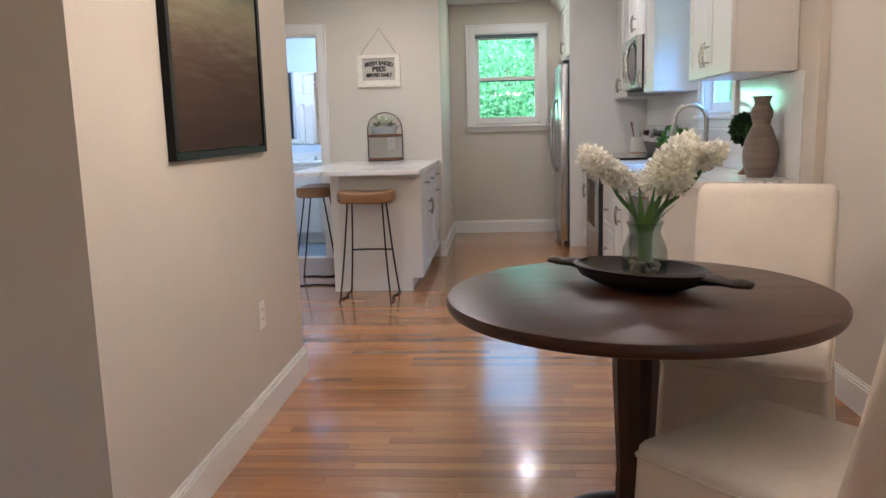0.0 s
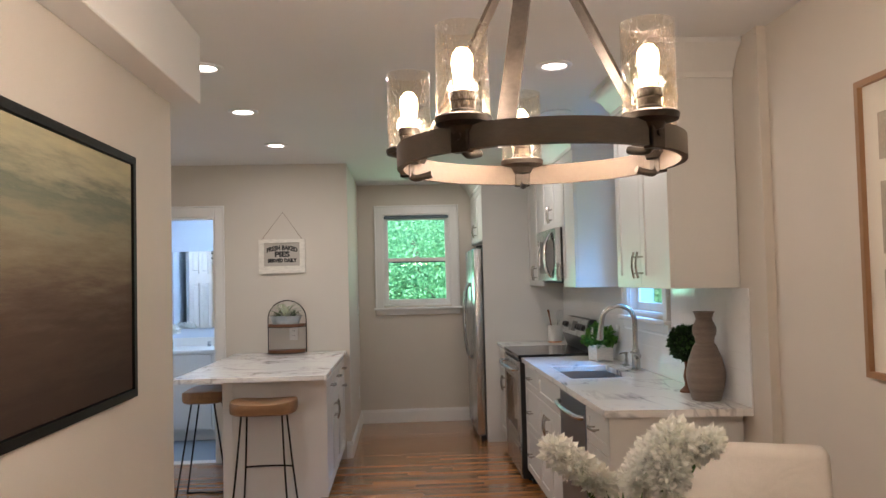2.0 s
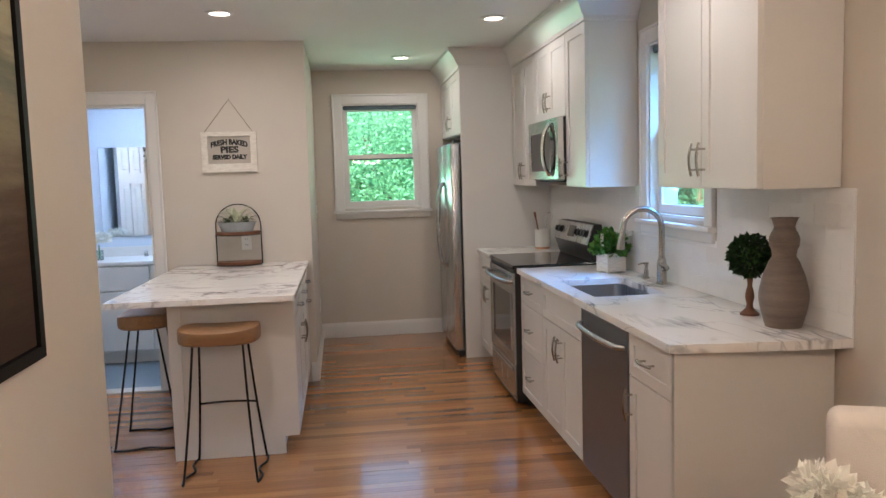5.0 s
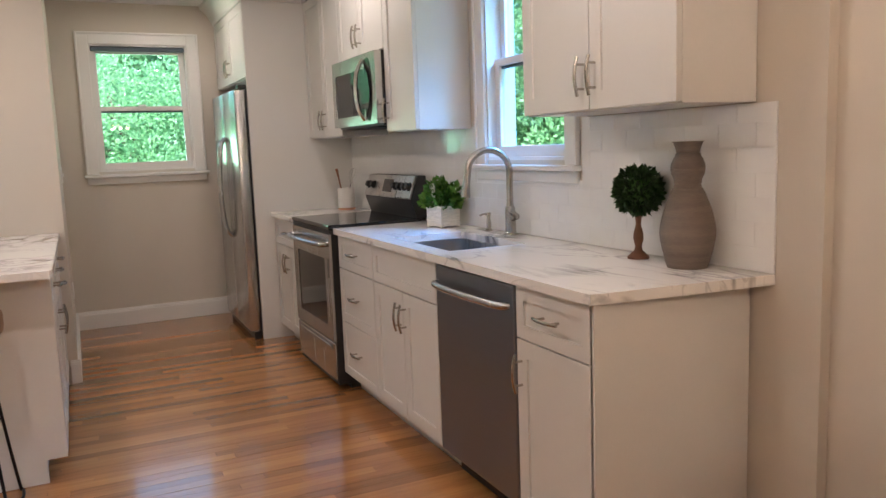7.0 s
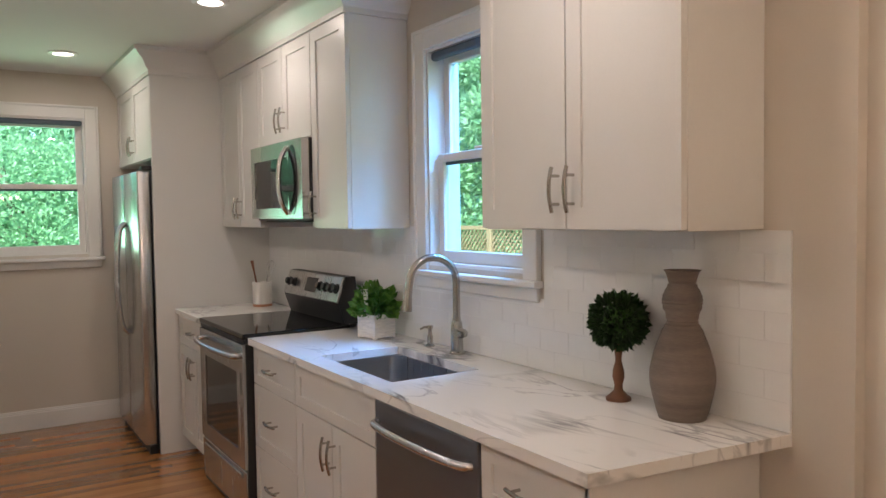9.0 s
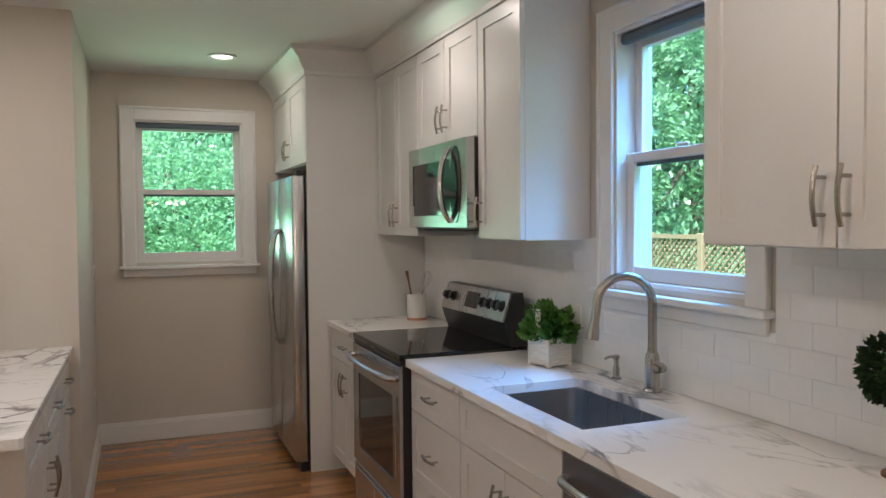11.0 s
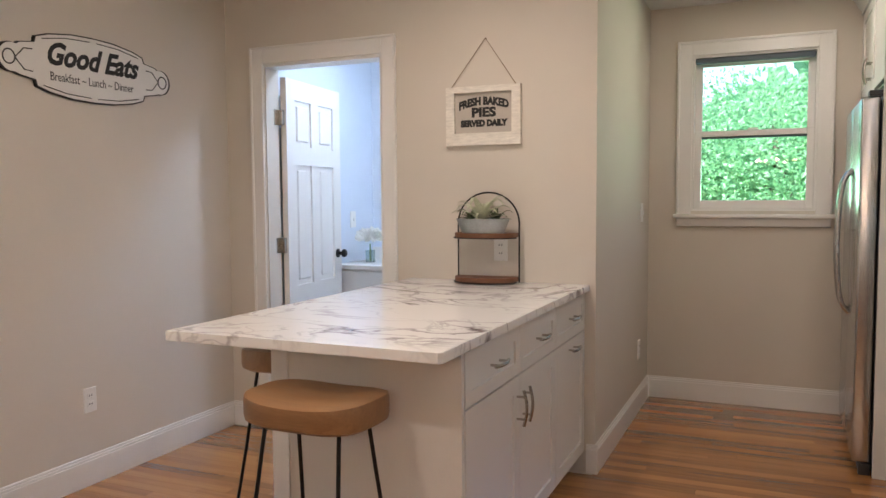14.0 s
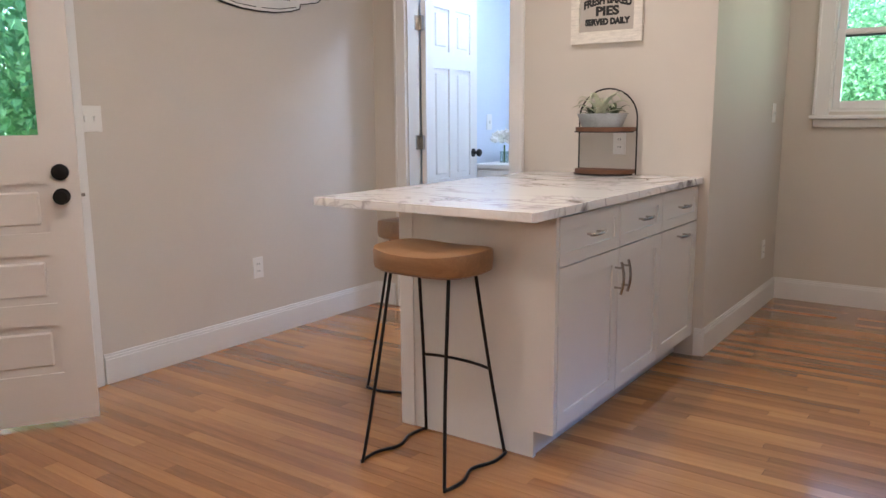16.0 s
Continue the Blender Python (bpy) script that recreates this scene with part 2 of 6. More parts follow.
def mat_canvas(name):
    """The abstract painting: soft bands from yellow-grey over green-grey to umber, with scraped streaks."""
    m, n, l, b = nodes_of(name)
    tc = n.new("ShaderNodeTexCoord")
    sp = n.new("ShaderNodeSeparateXYZ")
    l.new(tc.outputs["Generated"], sp.inputs[0])
    mp = n.new("ShaderNodeMapping")
    mp.inputs["Scale"].default_value = (1, 1.0, 9)
    l.new(tc.outputs["Object"], mp.inputs[0])
    t = n.new("ShaderNodeTexNoise")
    t.inputs["Scale"].default_value, t.inputs["Detail"].default_value, t.inputs["Roughness"].default_value = 2.6, 12, 0.66
    l.new(mp.outputs[0], t.inputs["Vector"])
    ad = n.new("ShaderNodeMath")
    ad.operation = "MULTIPLY_ADD"
    ad.inputs[1].default_value = 0.46
    l.new(t.outputs["Fac"], ad.inputs[0])
    l.new(sp.outputs["Z"], ad.inputs[2])
    cr = n.new("ShaderNodeValToRGB")
    stops = [(0.05, (0.042, 0.026, 0.020)), (0.3, (0.075, 0.048, 0.035)), (0.43, (0.12, 0.088, 0.063)), (0.54, (0.19, 0.158, 0.108)),
             (0.66, (0.24, 0.225, 0.155)), (0.78, (0.15, 0.165, 0.125)), (0.90, (0.34, 0.32, 0.22)), (1.0, (0.42, 0.38, 0.24))]
    for k, (p, c) in enumerate(stops):
        e = cr.color_ramp.elements[k] if k < 2 else cr.color_ramp.elements.new(p)
        e.position, e.color = p, (*c, 1)
    sh = n.new("ShaderNodeMath")
    sh.operation = "SUBTRACT"
    sh.inputs[1].default_value = 0.24
    l.new(ad.outputs[0], sh.inputs[0])
    l.new(sh.outputs[0], cr.inputs[0])
    l.new(cr.outputs[0], b.inputs["Base Color"])
    b.inputs["Roughness"].default_value = 0.8
    b.inputs["Specular IOR Level"].default_value = 0.2
    bp = n.new("ShaderNodeBump")
    bp.inputs["Strength"].default_value = 0.25
    l.new(t.outputs["Fac"], bp.inputs["Height"])
    l.new(bp.outputs[0], b.inputs["Normal"])
    return m


M_WALL = mat("greige_paint", (0.61, 0.56, 0.495), 0.75, var=0.03, scale=2.5, bump=0.05, fine=260, spec=0.25)
M_CEIL = mat("ceiling_paint", (0.72, 0.71, 0.69), 0.85, var=0.02, scale=2, bump=0.04, fine=260, spec=0.2)
M_TRIM = mat("white_trim_paint", (0.75, 0.74, 0.72), 0.35, var=0.03, scale=4, bump=0.03)
M_CAB = mat("white_cabinet_paint", (0.67, 0.66, 0.635), 0.32, var=0.025, scale=3, bump=0.02)
M_BATHWALL = mat("pale_blue_paint", (0.62, 0.68, 0.76), 0.7, var=0.03, scale=3, bump=0.04)
M_FLOOR = mat_wood("oak_floor", (0.115, 0.042, 0.0145), (0.53, 0.24, 0.084), 0.19, "X", 8, coat=0.6, pieces=True, grain=1.25)
M_SUB = mat("dark_floor_joint", (0.05, 0.025, 0.012), 0.6)
M_TILE = mat("white_glazed_tile", (0.80, 0.80, 0.79), 0.10, var=0.03, scale=3, bump=0.02, fine=20)
M_GROUT = mat("white_grout", (0.80, 0.80, 0.79), 0.7)
M_MARBLE = mat_marble("quartz_long", 3.1, (0.13, 0.13, 0.15), (1.3, 0.55, 1), 20, 0.8)
M_MARBLE2 = mat_marble("quartz_peninsula", 8.3, (0.11, 0.075, 0.095), (0.9, 1.5, 1), -25, 1.2)
M_STEEL = mat("brushed_steel", (0.46, 0.455, 0.45), 0.28, 1.0, var=0.06, scale=3, bump=0.04, fine=60, stretch=(1, 30, 1))
M_STEELV = mat("brushed_steel_upright", (0.52, 0.52, 0.52), 0.26, 1.0, var=0.06, scale=3, bump=0.04, fine=60, stretch=(1, 30, 1))
M_DWSTEEL = mat("grey_steel", (0.24, 0.255, 0.29), 0.36, 1.0, var=0.04, scale=3, bump=0.03, fine=60, stretch=(1, 1, 30))
M_NICKEL = mat("satin_nickel", (0.46, 0.435, 0.40), 0.24, 1.0, var=0.05, bump=0.0)
M_CHROME = mat("chrome", (0.75, 0.75, 0.76), 0.1, 1.0, var=0.02, bump=0.0)
M_BLACKGL = mat("black_glass", (0.006, 0.006, 0.007), 0.06, var=0.1, bump=0.0)
M_BLACK = mat("black_plastic", (0.015, 0.015, 0.016), 0.4, var=0.1)
M_BLACKMET = mat("black_iron", (0.016, 0.015, 0.014), 0.45, 0.6, var=0.2, scale=20)
M_SEAT = mat_wood("stool_wood", (0.075, 0.032, 0.012), (0.40, 0.21, 0.09), 0.42, "X", 9, grain=1.25)
M_TABLE = mat_wood("dark_walnut", (0.010, 0.0035, 0.002), (0.085, 0.026, 0.012), 0.35, "X", 3.0, grain=0.9, relief=0.015)
M_DARKWOOD = mat_wood("espresso_bowl_wood", (0.008, 0.005, 0.004), (0.03, 0.017, 0.012), 0.45, "X", 7)
M_LINEN = mat("ivory_linen", (0.66, 0.60, 0.54), 0.9, var=0.05, scale=8, bump=0.35, fine=420, spec=0.15, fold=0.3)
M_FRAMEBLK = mat("black_frame_paint", (0.006, 0.0055, 0.005), 0.5, var=0.2, spec=0.2)
M_OAKFRAME = mat_wood("oak_frame", (0.20, 0.10, 0.045), (0.38, 0.21, 0.10), 0.5, "Z", 8)
M_PAPER = mat("warm_print_paper", (0.70, 0.64, 0.55), 0.8, var=0.04)
M_PRINT = mat("taupe_print", (0.42, 0.35, 0.28), 0.8, var=0.2, scale=8)
M_CANVAS = mat_canvas("abstract_canvas")
M_GLASS = mat_glass("window_glass", (0.80, 0.97, 0.96))
M_SEEDY = mat_glass("seeded_glass", (0.985, 0.955, 0.905), 0.05, seeds=190)
M_JAR = mat_glass("jar_glass", (0.84, 0.90, 0.88), 0.03, base=0.10)
M_BULB = mat_emit("bulb_glow", (1.0, 0.70, 0.38), 7.0)
M_CANGLOW = mat_emit("can_glow", (1.0, 0.90, 0.78), 2.2)
M_BRONZE = mat("weathered_bronze", (0.075, 0.060, 0.048), 0.42, 0.75, var=0.3, scale=25, bump=0.15)
M_GREYWOOD = mat_wood("grey_weathered_wood", (0.08, 0.066, 0.054), (0.27, 0.22, 0.18), 0.55, "X", 10)
M_CREAM = mat("ring_inside", (0.15, 0.105, 0.07), 0.6, var=0.1)
M_VASE = mat("ribbed_stoneware", (0.165, 0.125, 0.10), 0.5, var=0.45, scale=2.2, bump=0.4, fine=60, stretch=(1, 1, 14))
M_PETAL = mat_leaf("cream_petal", (0.88, 0.87, 0.80), (0.94, 0.93, 0.89))
M_STEM = mat("green_stem", (0.07, 0.17, 0.04), 0.45, var=0.3, scale=20)
M_HERB = mat_leaf("herb_leaf", (0.04, 0.13, 0.015), (0.13, 0.30, 0.05))
M_BOX = mat_leaf("boxwood_leaf", (0.010, 0.028, 0.008), (0.035, 0.085, 0.022))
M_AIR = mat("air_plant_leaf", (0.50, 0.53, 0.38), 0.6, var=0.25, scale=25)
M_SAGE = mat("grey_green_leaf", (0.15, 0.19, 0.11), 0.6, var=0.3, scale=25)
M_TREE = mat_leaf("tree_leaf", (0.12, 0.29, 0.14), (0.37, 0.61, 0.33))
M_TREE2 = mat_leaf("far_leaf", (0.13, 0.29, 0.16), (0.34, 0.54, 0.32))
M_BARK = mat("bark", (0.09, 0.065, 0.045), 0.9, var=0.4, scale=8, bump=0.6, fine=40)
M_GRASS = mat("lawn", (0.07, 0.14, 0.03), 0.9, var=0.4, scale=1.5, bump=0.4, fine=60)
M_FENCE = mat_wood("cedar_fence", (0.20, 0.12, 0.07), (0.42, 0.28, 0.17), 0.7, "Z", 6)
M_CONC = mat("grey_deck", (0.36, 0.36, 0.35), 0.8, var=0.15)
M_ZINC = mat("galvanized_zinc", (0.40, 0.43, 0.44), 0.45, 0.85, var=0.2, scale=14)
M_RUSTIC = mat_wood("rustic_shelf_wood", (0.07, 0.025, 0.010), (0.24, 0.10, 0.045), 0.5, "X", 8)
M_WHITEWASH = mat("whitewashed_wood", (0.72, 0.68, 0.61), 0.75, var=0.2, scale=18, bump=0.3, fine=90, stretch=(1, 1, 5))
M_CROCK = mat("white_ceramic", (0.74, 0.72, 0.69), 0.3, var=0.04)
M_COPPER = mat("copper_band", (0.55, 0.27, 0.17), 0.4, 0.6, var=0.1)
M_SPOON = mat_wood("wooden_spoon", (0.16, 0.06, 0.03), (0.30, 0.13, 0.06), 0.6, "Z", 8)
M_PLATE = mat("white_plastic", (0.78, 0.77, 0.74), 0.35, var=0.01, bump=0.0)
M_DOOR = mat("white_door_paint", (0.74, 0.71, 0.67), 0.4, var=0.02, bump=0.02)
M_MIRROR = mat("mirror_silver", (0.9, 0.92, 0.93), 0.02, 1.0, var=0.0, bump=0.0)
M_BATHTILE = mat("blue_grey_floor_tile", (0.17, 0.21, 0.24), 0.4, var=0.15, scale=5)
M_STONE = mat("river_pebbles", (0.42, 0.38, 0.33), 0.5, var=0.3, scale=40)
M_SIGNBLK = mat("sign_black", (0.012, 0.012, 0.012), 0.6, var=0.1)
M_SIGNWHT = mat("sign_white_enamel", (0.72, 0.71, 0.68), 0.4, var=0.04)
M_PALEGREY = mat("sign_backing", (0.46, 0.42, 0.37), 0.7, var=0.05)
M_TWINE = mat("jute_twine", (0.24, 0.17, 0.10), 0.9, var=0.3, scale=60)
M_WATER = mat_glass("water", (0.95, 0.98, 0.97))
M_SIDING = mat("white_siding", (0.62, 0.66, 0.70), 0.6, var=0.05)
# cloth of the rolled shade; also paints the shadow line under the meeting rail
M_SHADE = mat("slate_shade_and_rail_shadow", (0.10, 0.13, 0.16), 0.7, var=0.1)
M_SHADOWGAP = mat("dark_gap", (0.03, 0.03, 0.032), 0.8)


# ---- mesh helpers ----
WORLD = {}


def thing(name, at, label, category, group="", kind="", turn=0.0):
    ob = new(name)
    ob.matrix_basis = pose(*at, 0, 0, turn)
    WORLD[ob] = pose(*at, 0, 0, turn)
    return tagged(ob, label, category, group, kind)


def finish(name, bm, material, smooth=None):
    me = bpy.data.meshes.new(name)
    bmesh.ops.recalc_face_normals(bm, faces=bm.faces)
    if smooth is not None:
        lim = math.cos(radians(smooth))
        for f in bm.faces:
            f.smooth = True
        for e in bm.edges:
            if len(e.link_faces) == 2 and e.link_faces[0].normal.dot(e.link_faces[1].normal) < lim:
                e.smooth = False
    bm.to_mesh(me)
    bm.free()
    me.materials.append(material)
    return me


def part(name, bm, material, parent, label="", smooth=None, local=False):
    """One mesh object under a thing or a part; the bmesh is in world places, or in the thing's own with local."""
    if not local:
        bm.transform(WORLD[parent].inverted())
    ob = new(name, finish(name, bm, material, smooth))
    ob.parent = parent
    WORLD[ob] = WORLD[parent]
    return tagged(ob, label)


def solid(name, bm, material, label="", category="", kind="structure", smooth=None, group=""):
    ob = new(name, finish(name, bm, material, smooth))
    WORLD[ob] = Matrix.Identity(4)
    return tagged(ob, label, category, group, kind)


def box(x0, x1, y0, y1, z0, z1, bevel=0.0, bm=None, seg=1):
    bm = bm or bmesh.new()
    r = bmesh.ops.create_cube(bm, size=1.0, matrix=Matrix.Translation(((x0 + x1) / 2, (y0 + y1) / 2, (z0 + z1) / 2)) @ Matrix.Diagonal((abs(x1 - x0), abs(y1 - y0), abs(z1 - z0), 1)))
    if bevel:
        es = list({e for v in r["verts"] for e in v.link_edges})
        bmesh.ops.bevel(bm, geom=es, offset=bevel, segments=seg, affect="EDGES", profile=0.5)
    return bm


def boxes(rows, bevel=0.0):
    bm = bmesh.new()
    for r in rows:
        box(*r, bevel, bm)
    return bm


def slab(us, vs, w0, w1, axis, gone):
    """A slab with openings. us, vs: the breaks along its two axes; gone(u, v): true where it is open."""
    bm = bmesh.new()
    put = {"x": lambda u, v, w: (w, u, v), "y": lambda u, v, w: (u, w, v), "z": lambda u, v, w: (u, v, w)}[axis]
    cells = {(i, j) for i in range(len(us) - 1) for j in range(len(vs) - 1) if not gone((us[i] + us[i + 1]) / 2, (vs[j] + vs[j + 1]) / 2)}
    cache = {}

    def vert(i, j, w):
        if (i, j, w) not in cache:
            cache[i, j, w] = bm.verts.new(put(us[i], vs[j], w))
        return cache[i, j, w]

    for i, j in cells:
        for w in (w0, w1):
            bm.faces.new([vert(i, j, w), vert(i + 1, j, w), vert(i + 1, j + 1, w), vert(i, j + 1, w)])
        for di, dj, a, b in ((-1, 0, (0, 0), (0, 1)), (1, 0, (1, 0), (1, 1)), (0, -1, (0, 0), (1, 0)), (0, 1, (0, 1), (1, 1))):
            if (i + di, j + dj) not in cells:
                bm.faces.new([vert(i + a[0], j + a[1], w0), vert(i + b[0], j + b[1], w0), vert(i + b[0], j + b[1], w1), vert(i + a[0], j + a[1], w1)])
    return bm


def tube(pts, r, n=8, bm=None, closed=False, radii=None):
    bm = bm or bmesh.new()
    pts = [Vector(p) for p in pts]
    rings = []
    up = None
    for i, p in enumerate(pts):
        a = pts[i - 1] if i else (pts[-1] if closed else p)
        c = pts[i + 1] if i + 1 < len(pts) else (pts[0] if closed else p)
        d = (c - a).normalized()
        if up is None:
            up = d.orthogonal().normalized()
        up = (up - d * up.dot(d)).normalized()
        side = d.cross(up)
        rad = radii[i] if radii else r
        rings.append([bm.verts.new(p + (up * math.cos(2 * math.pi * k / n) + side * math.sin(2 * math.pi * k / n)) * rad) for k in range(n)])
    for i in range(len(rings) - (0 if closed else 1)):
        a, b = rings[i], rings[(i + 1) % len(rings)]
        for k in range(n):
            bm.faces.new([a[k], a[(k + 1) % n], b[(k + 1) % n], b[k]])
    if not closed:
        bm.faces.new(rings[0])
        bm.faces.new(rings[-1])
    return bm


def lathe(profile, at, n=32, bm=None, tilt=None):
    """profile: radius and height pairs from the bottom; ends at radius 0 are closed."""
    bm = bm or bmesh.new()
    m = Matrix.Translation(at) @ (tilt or Matrix.Identity(4))
    rings = []
    for r, z in profile:
        if r < 1e-5:
            rings.append([bm.verts.new(m @ Vector((0, 0, z)))])
        else:
            rings.append([bm.verts.new(m @ Vector((r * math.cos(2 * math.pi * k / n), r * math.sin(2 * math.pi * k / n), z))) for k in range(n)])
    for a, b in zip(rings, rings[1:]):
        for k in range(n):
            f = [a[k % len(a)], a[(k + 1) % n % len(a)], b[(k + 1) % n % len(b)], b[k % len(b)]]
            f = list(dict.fromkeys(f))
            if len(f) > 2:
                bm.faces.new(f)
    return bm


def prism(outline, w0, w1, axis="z", bevel=0.0):
    """An outline drawn in a plane, given thickness along the axis."""
    bm = bmesh.new()
    put = {"x": lambda u, v, w: (w, u, v), "y": lambda u, v, w: (u, w, v), "z": lambda u, v, w: (u, v, w)}[axis]
    a = [bm.verts.new(put(u, v, w0)) for u, v in outline]
    b = [bm.verts.new(put(u, v, w1)) for u, v in outline]
    n = len(a)
    bm.faces.new(a)
    bm.faces.new(b)
    for k in range(n):
        bm.faces.new([a[k], a[(k + 1) % n], b[(k + 1) % n], b[k]])
    if bevel:
        bmesh.ops.bevel(bm, geom=[e for e in bm.edges if abs((put(0, 0, 1)[0] * (e.verts[0].co - e.verts[1].co).x + put(0, 0, 1)[1] * (e.verts[0].co - e.verts[1].co).y + put(0, 0, 1)[2] * (e.verts[0].co - e.verts[1].co).z)) < 1e-6],
                        offset=bevel, segments=2, affect="EDGES")
    return bm


def bend(pts, steps=6):
    """A smooth line through the points."""
    pts = [Vector(p) for p in pts]
    out = []
    for i in range(len(pts) - 1):
        p0, p1, p2, p3 = pts[max(i - 1, 0)], pts[i], pts[i + 1], pts[min(i + 2, len(pts) - 1)]
        for k in range(steps):
            t = k / steps
            out.append(0.5 * (2 * p1 + (p2 - p0) * t + (2 * p0 - 5 * p1 + 4 * p2 - p3) * t * t + (3 * p1 - p0 - 3 * p2 + p3) * t ** 3))
    return out + [pts[-1]]


def lettering(text, height, m, depth=0.002, arch=0.0, shear=0.0, width=None, bold=0.0):
    """Letters as a mesh, centred, drawn in the x-y plane of m."""
    cu = bpy.data.curves.new("letters", "FONT")
    cu.body, cu.size, cu.align_x, cu.extrude, cu.shear, cu.offset = text, height, "CENTER", depth, shear, bold
    cu.resolution_u = 3
    tmp = bpy.data.objects.new("letters", cu)
    scene.collection.objects.link(tmp)
    bpy.context.view_layer.update()
    me = bpy.data.meshes.new_from_object(tmp.evaluated_get(bpy.context.evaluated_depsgraph_get()))
    bm = bmesh.new()
    bm.from_mesh(me)
    bpy.data.objects.remove(tmp)
    bpy.data.meshes.remove(me)
    xs = [v.co.x for v in bm.verts]
    if width:
        s = width / (max(xs) - min(xs))
        for v in bm.verts:
            v.co.x *= s
    for v in bm.verts:
        v.co.y -= arch * v.co.x ** 2
    bm.transform(m)
    return bm


def leaves(count, place, size, seed, width=0.5):
    """Many small leaves, each a folded blade; place(rng) gives a point and a way out."""
    rng = random.Random(seed)
    vs, fs = [], []
    for _ in range(count):
        p, d = place(rng)
        d = (d + Vector((rng.uniform(-1, 1), rng.uniform(-1, 1), rng.uniform(-1, 1))) * 0.7).normalized()
        s = size * rng.uniform(0.6, 1.3)
        side = d.cross(Vector((rng.uniform(-1, 1), rng.uniform(-1, 1), rng.uniform(-1, 1)))).normalized() * s * width
        k = len(vs)
        nrm = d.cross(side).normalized() * s * 0.12
        vs += [p, p + d * s * 0.5 + side * 0.5 + nrm, p + d * s, p + d * s * 0.5 - side * 0.5 + nrm]
        fs += [(k, k + 1, k + 2), (k, k + 2, k + 3)]
    me = bpy.data.meshes.new("leaves")
    me.from_pydata([tuple(v) for v in vs], [], fs)
    bm = bmesh.new()
    bm.from_mesh(me)
    bpy.data.meshes.remove(me)
    return bm

# ---- the large structure ----
XR, XD = 1.46, 1.50          # kitchen wall, dining wall
XL, YB, YW = -2.65, 9.15, 7.58
WIN2 = (5.25, 5.94, 1.26, 2.21)
WINB = (-0.235, 0.487, 1.235, 2.215)
BDOOR = (-2.375, -1.63, 2.085)
EDOOR = (4.68, 5.50, 2.06)

solid("floor", box(-2.9, 1.7, -2.15, 7.64, -0.12, -0.012), M_SUB, "narrow oak strip floor, glossy amber finish", "floor")
FLOOR = bpy.data.objects["floor"]
solid("floor_passage", box(-0.62, 1.7, 7.64, 9.3, -0.12, -0.012), M_SUB, "oak strip floor of the passage to the window", "floor")
solid("bathroom_floor", box(-2.95, -0.62, 7.64, 9.2, -0.12, -0.004), M_BATHTILE, "blue-grey tiled bathroom floor", "floor")
solid("ceiling", box(-2.95, 1.7, -2.15, 9.3, CEIL, CEIL + 0.1), M_CEIL, "smooth white painted ceiling", "ceiling")
solid("wall_kitchen", slab([4.01, *WIN2[:2], 9.29], [-0.1, *WIN2[2:], CEIL], XR, XR + 0.16, "x", lambda u, v: WIN2[0] < u < WIN2[1] and WIN2[2] < v < WIN2[3]), M_WALL, "greige painted kitchen wall with a window", "wall")
WIND = (-1.30, -0.20, 0.85, 2.10)
solid("wall_dining", slab([-2.0, *WIND[:2], 4.01], [-0.1, *WIND[2:], CEIL], XD, XD + 0.12, "x", lambda u, v: WIND[0] < u < WIND[1] and WIND[2] < v < WIND[3]), M_WALL, "warm greige dining wall with soft plaster edge", "wall")
solid("wall_back", slab([-0.62, *WINB[:2], XR], [-0.1, *WINB[2:], CEIL], YB, YB + 0.14, "y", lambda u, v: WINB[0] < u < WINB[1] and WINB[2] < v < WINB[3]), M_WALL, "greige end wall with a window", "wall")
solid("wall_passage", box(-0.62, -0.50, 7.70, YB, -0.1, CEIL), M_WALL, "greige passage side wall", "wall")
solid("wall_bathroom_front", slab([-2.95, *BDOOR[:2], -0.50], [-0.1, 0.0, BDOOR[2], CEIL], YW, 7.70, "y", lambda u, v: BDOOR[0] < u < BDOOR[1] and v < BDOOR[2] and v > 0), M_WALL, "greige wall with the bathroom doorway", "wall")
solid("wall_left", slab([4.08, *EDOOR[:2], YW], [-0.1, 0.0, EDOOR[2], CEIL], XL - 0.14, XL, "x", lambda u, v: EDOOR[0] < u < EDOOR[1] and 0 < v < EDOOR[2]), M_WALL, "greige wall with the entry door", "wall")
solid("wall_painting", box(-1.09, -0.97, 2.165, 4.08, -0.1, CEIL), M_WALL, "greige wall stub that carries the painting", "wall")
solid("wall_stub_near", box(-2.79, -1.09, 2.165, 2.285, -0.1, CEIL), M_WALL, "plain greige wall", "wall")
solid("wall_stub_far", box(-2.79, -1.09, 3.96, 4.08, -0.1, CEIL), M_WALL, "plain greige wall", "wall")
solid("wall_near_left", box(-2.79, -2.65, -2.0, 2.165, -0.1, CEIL), M_WALL, "plain greige wall", "wall")
solid("wall_south", box(-2.79, 1.62, -2.14, -2.0, -0.1, CEIL), M_WALL, "plain greige wall behind the dining end", "wall")
solid("beam", box(-0.97, -0.85, 2.165, 4.09, 2.245, CEIL, 0.004), M_CEIL, "white boxed beam under the ceiling", "beam")
solid("bathroom_wall_left", box(-2.63, -2.51, 7.70, 9.05, -0.1, CEIL), M_BATHWALL, "pale blue bathroom wall", "wall")
solid("bathroom_wall_back", box(-2.97, -0.62, 9.05, 9.15, -0.1, CEIL), M_BATHWALL, "pale blue bathroom wall", "wall")
solid("bathroom_wall_right", box(-0.66, -0.62, 7.70, 9.05, -0.1, CEIL), M_BATHWALL, "pale blue bathroom wall", "wall")


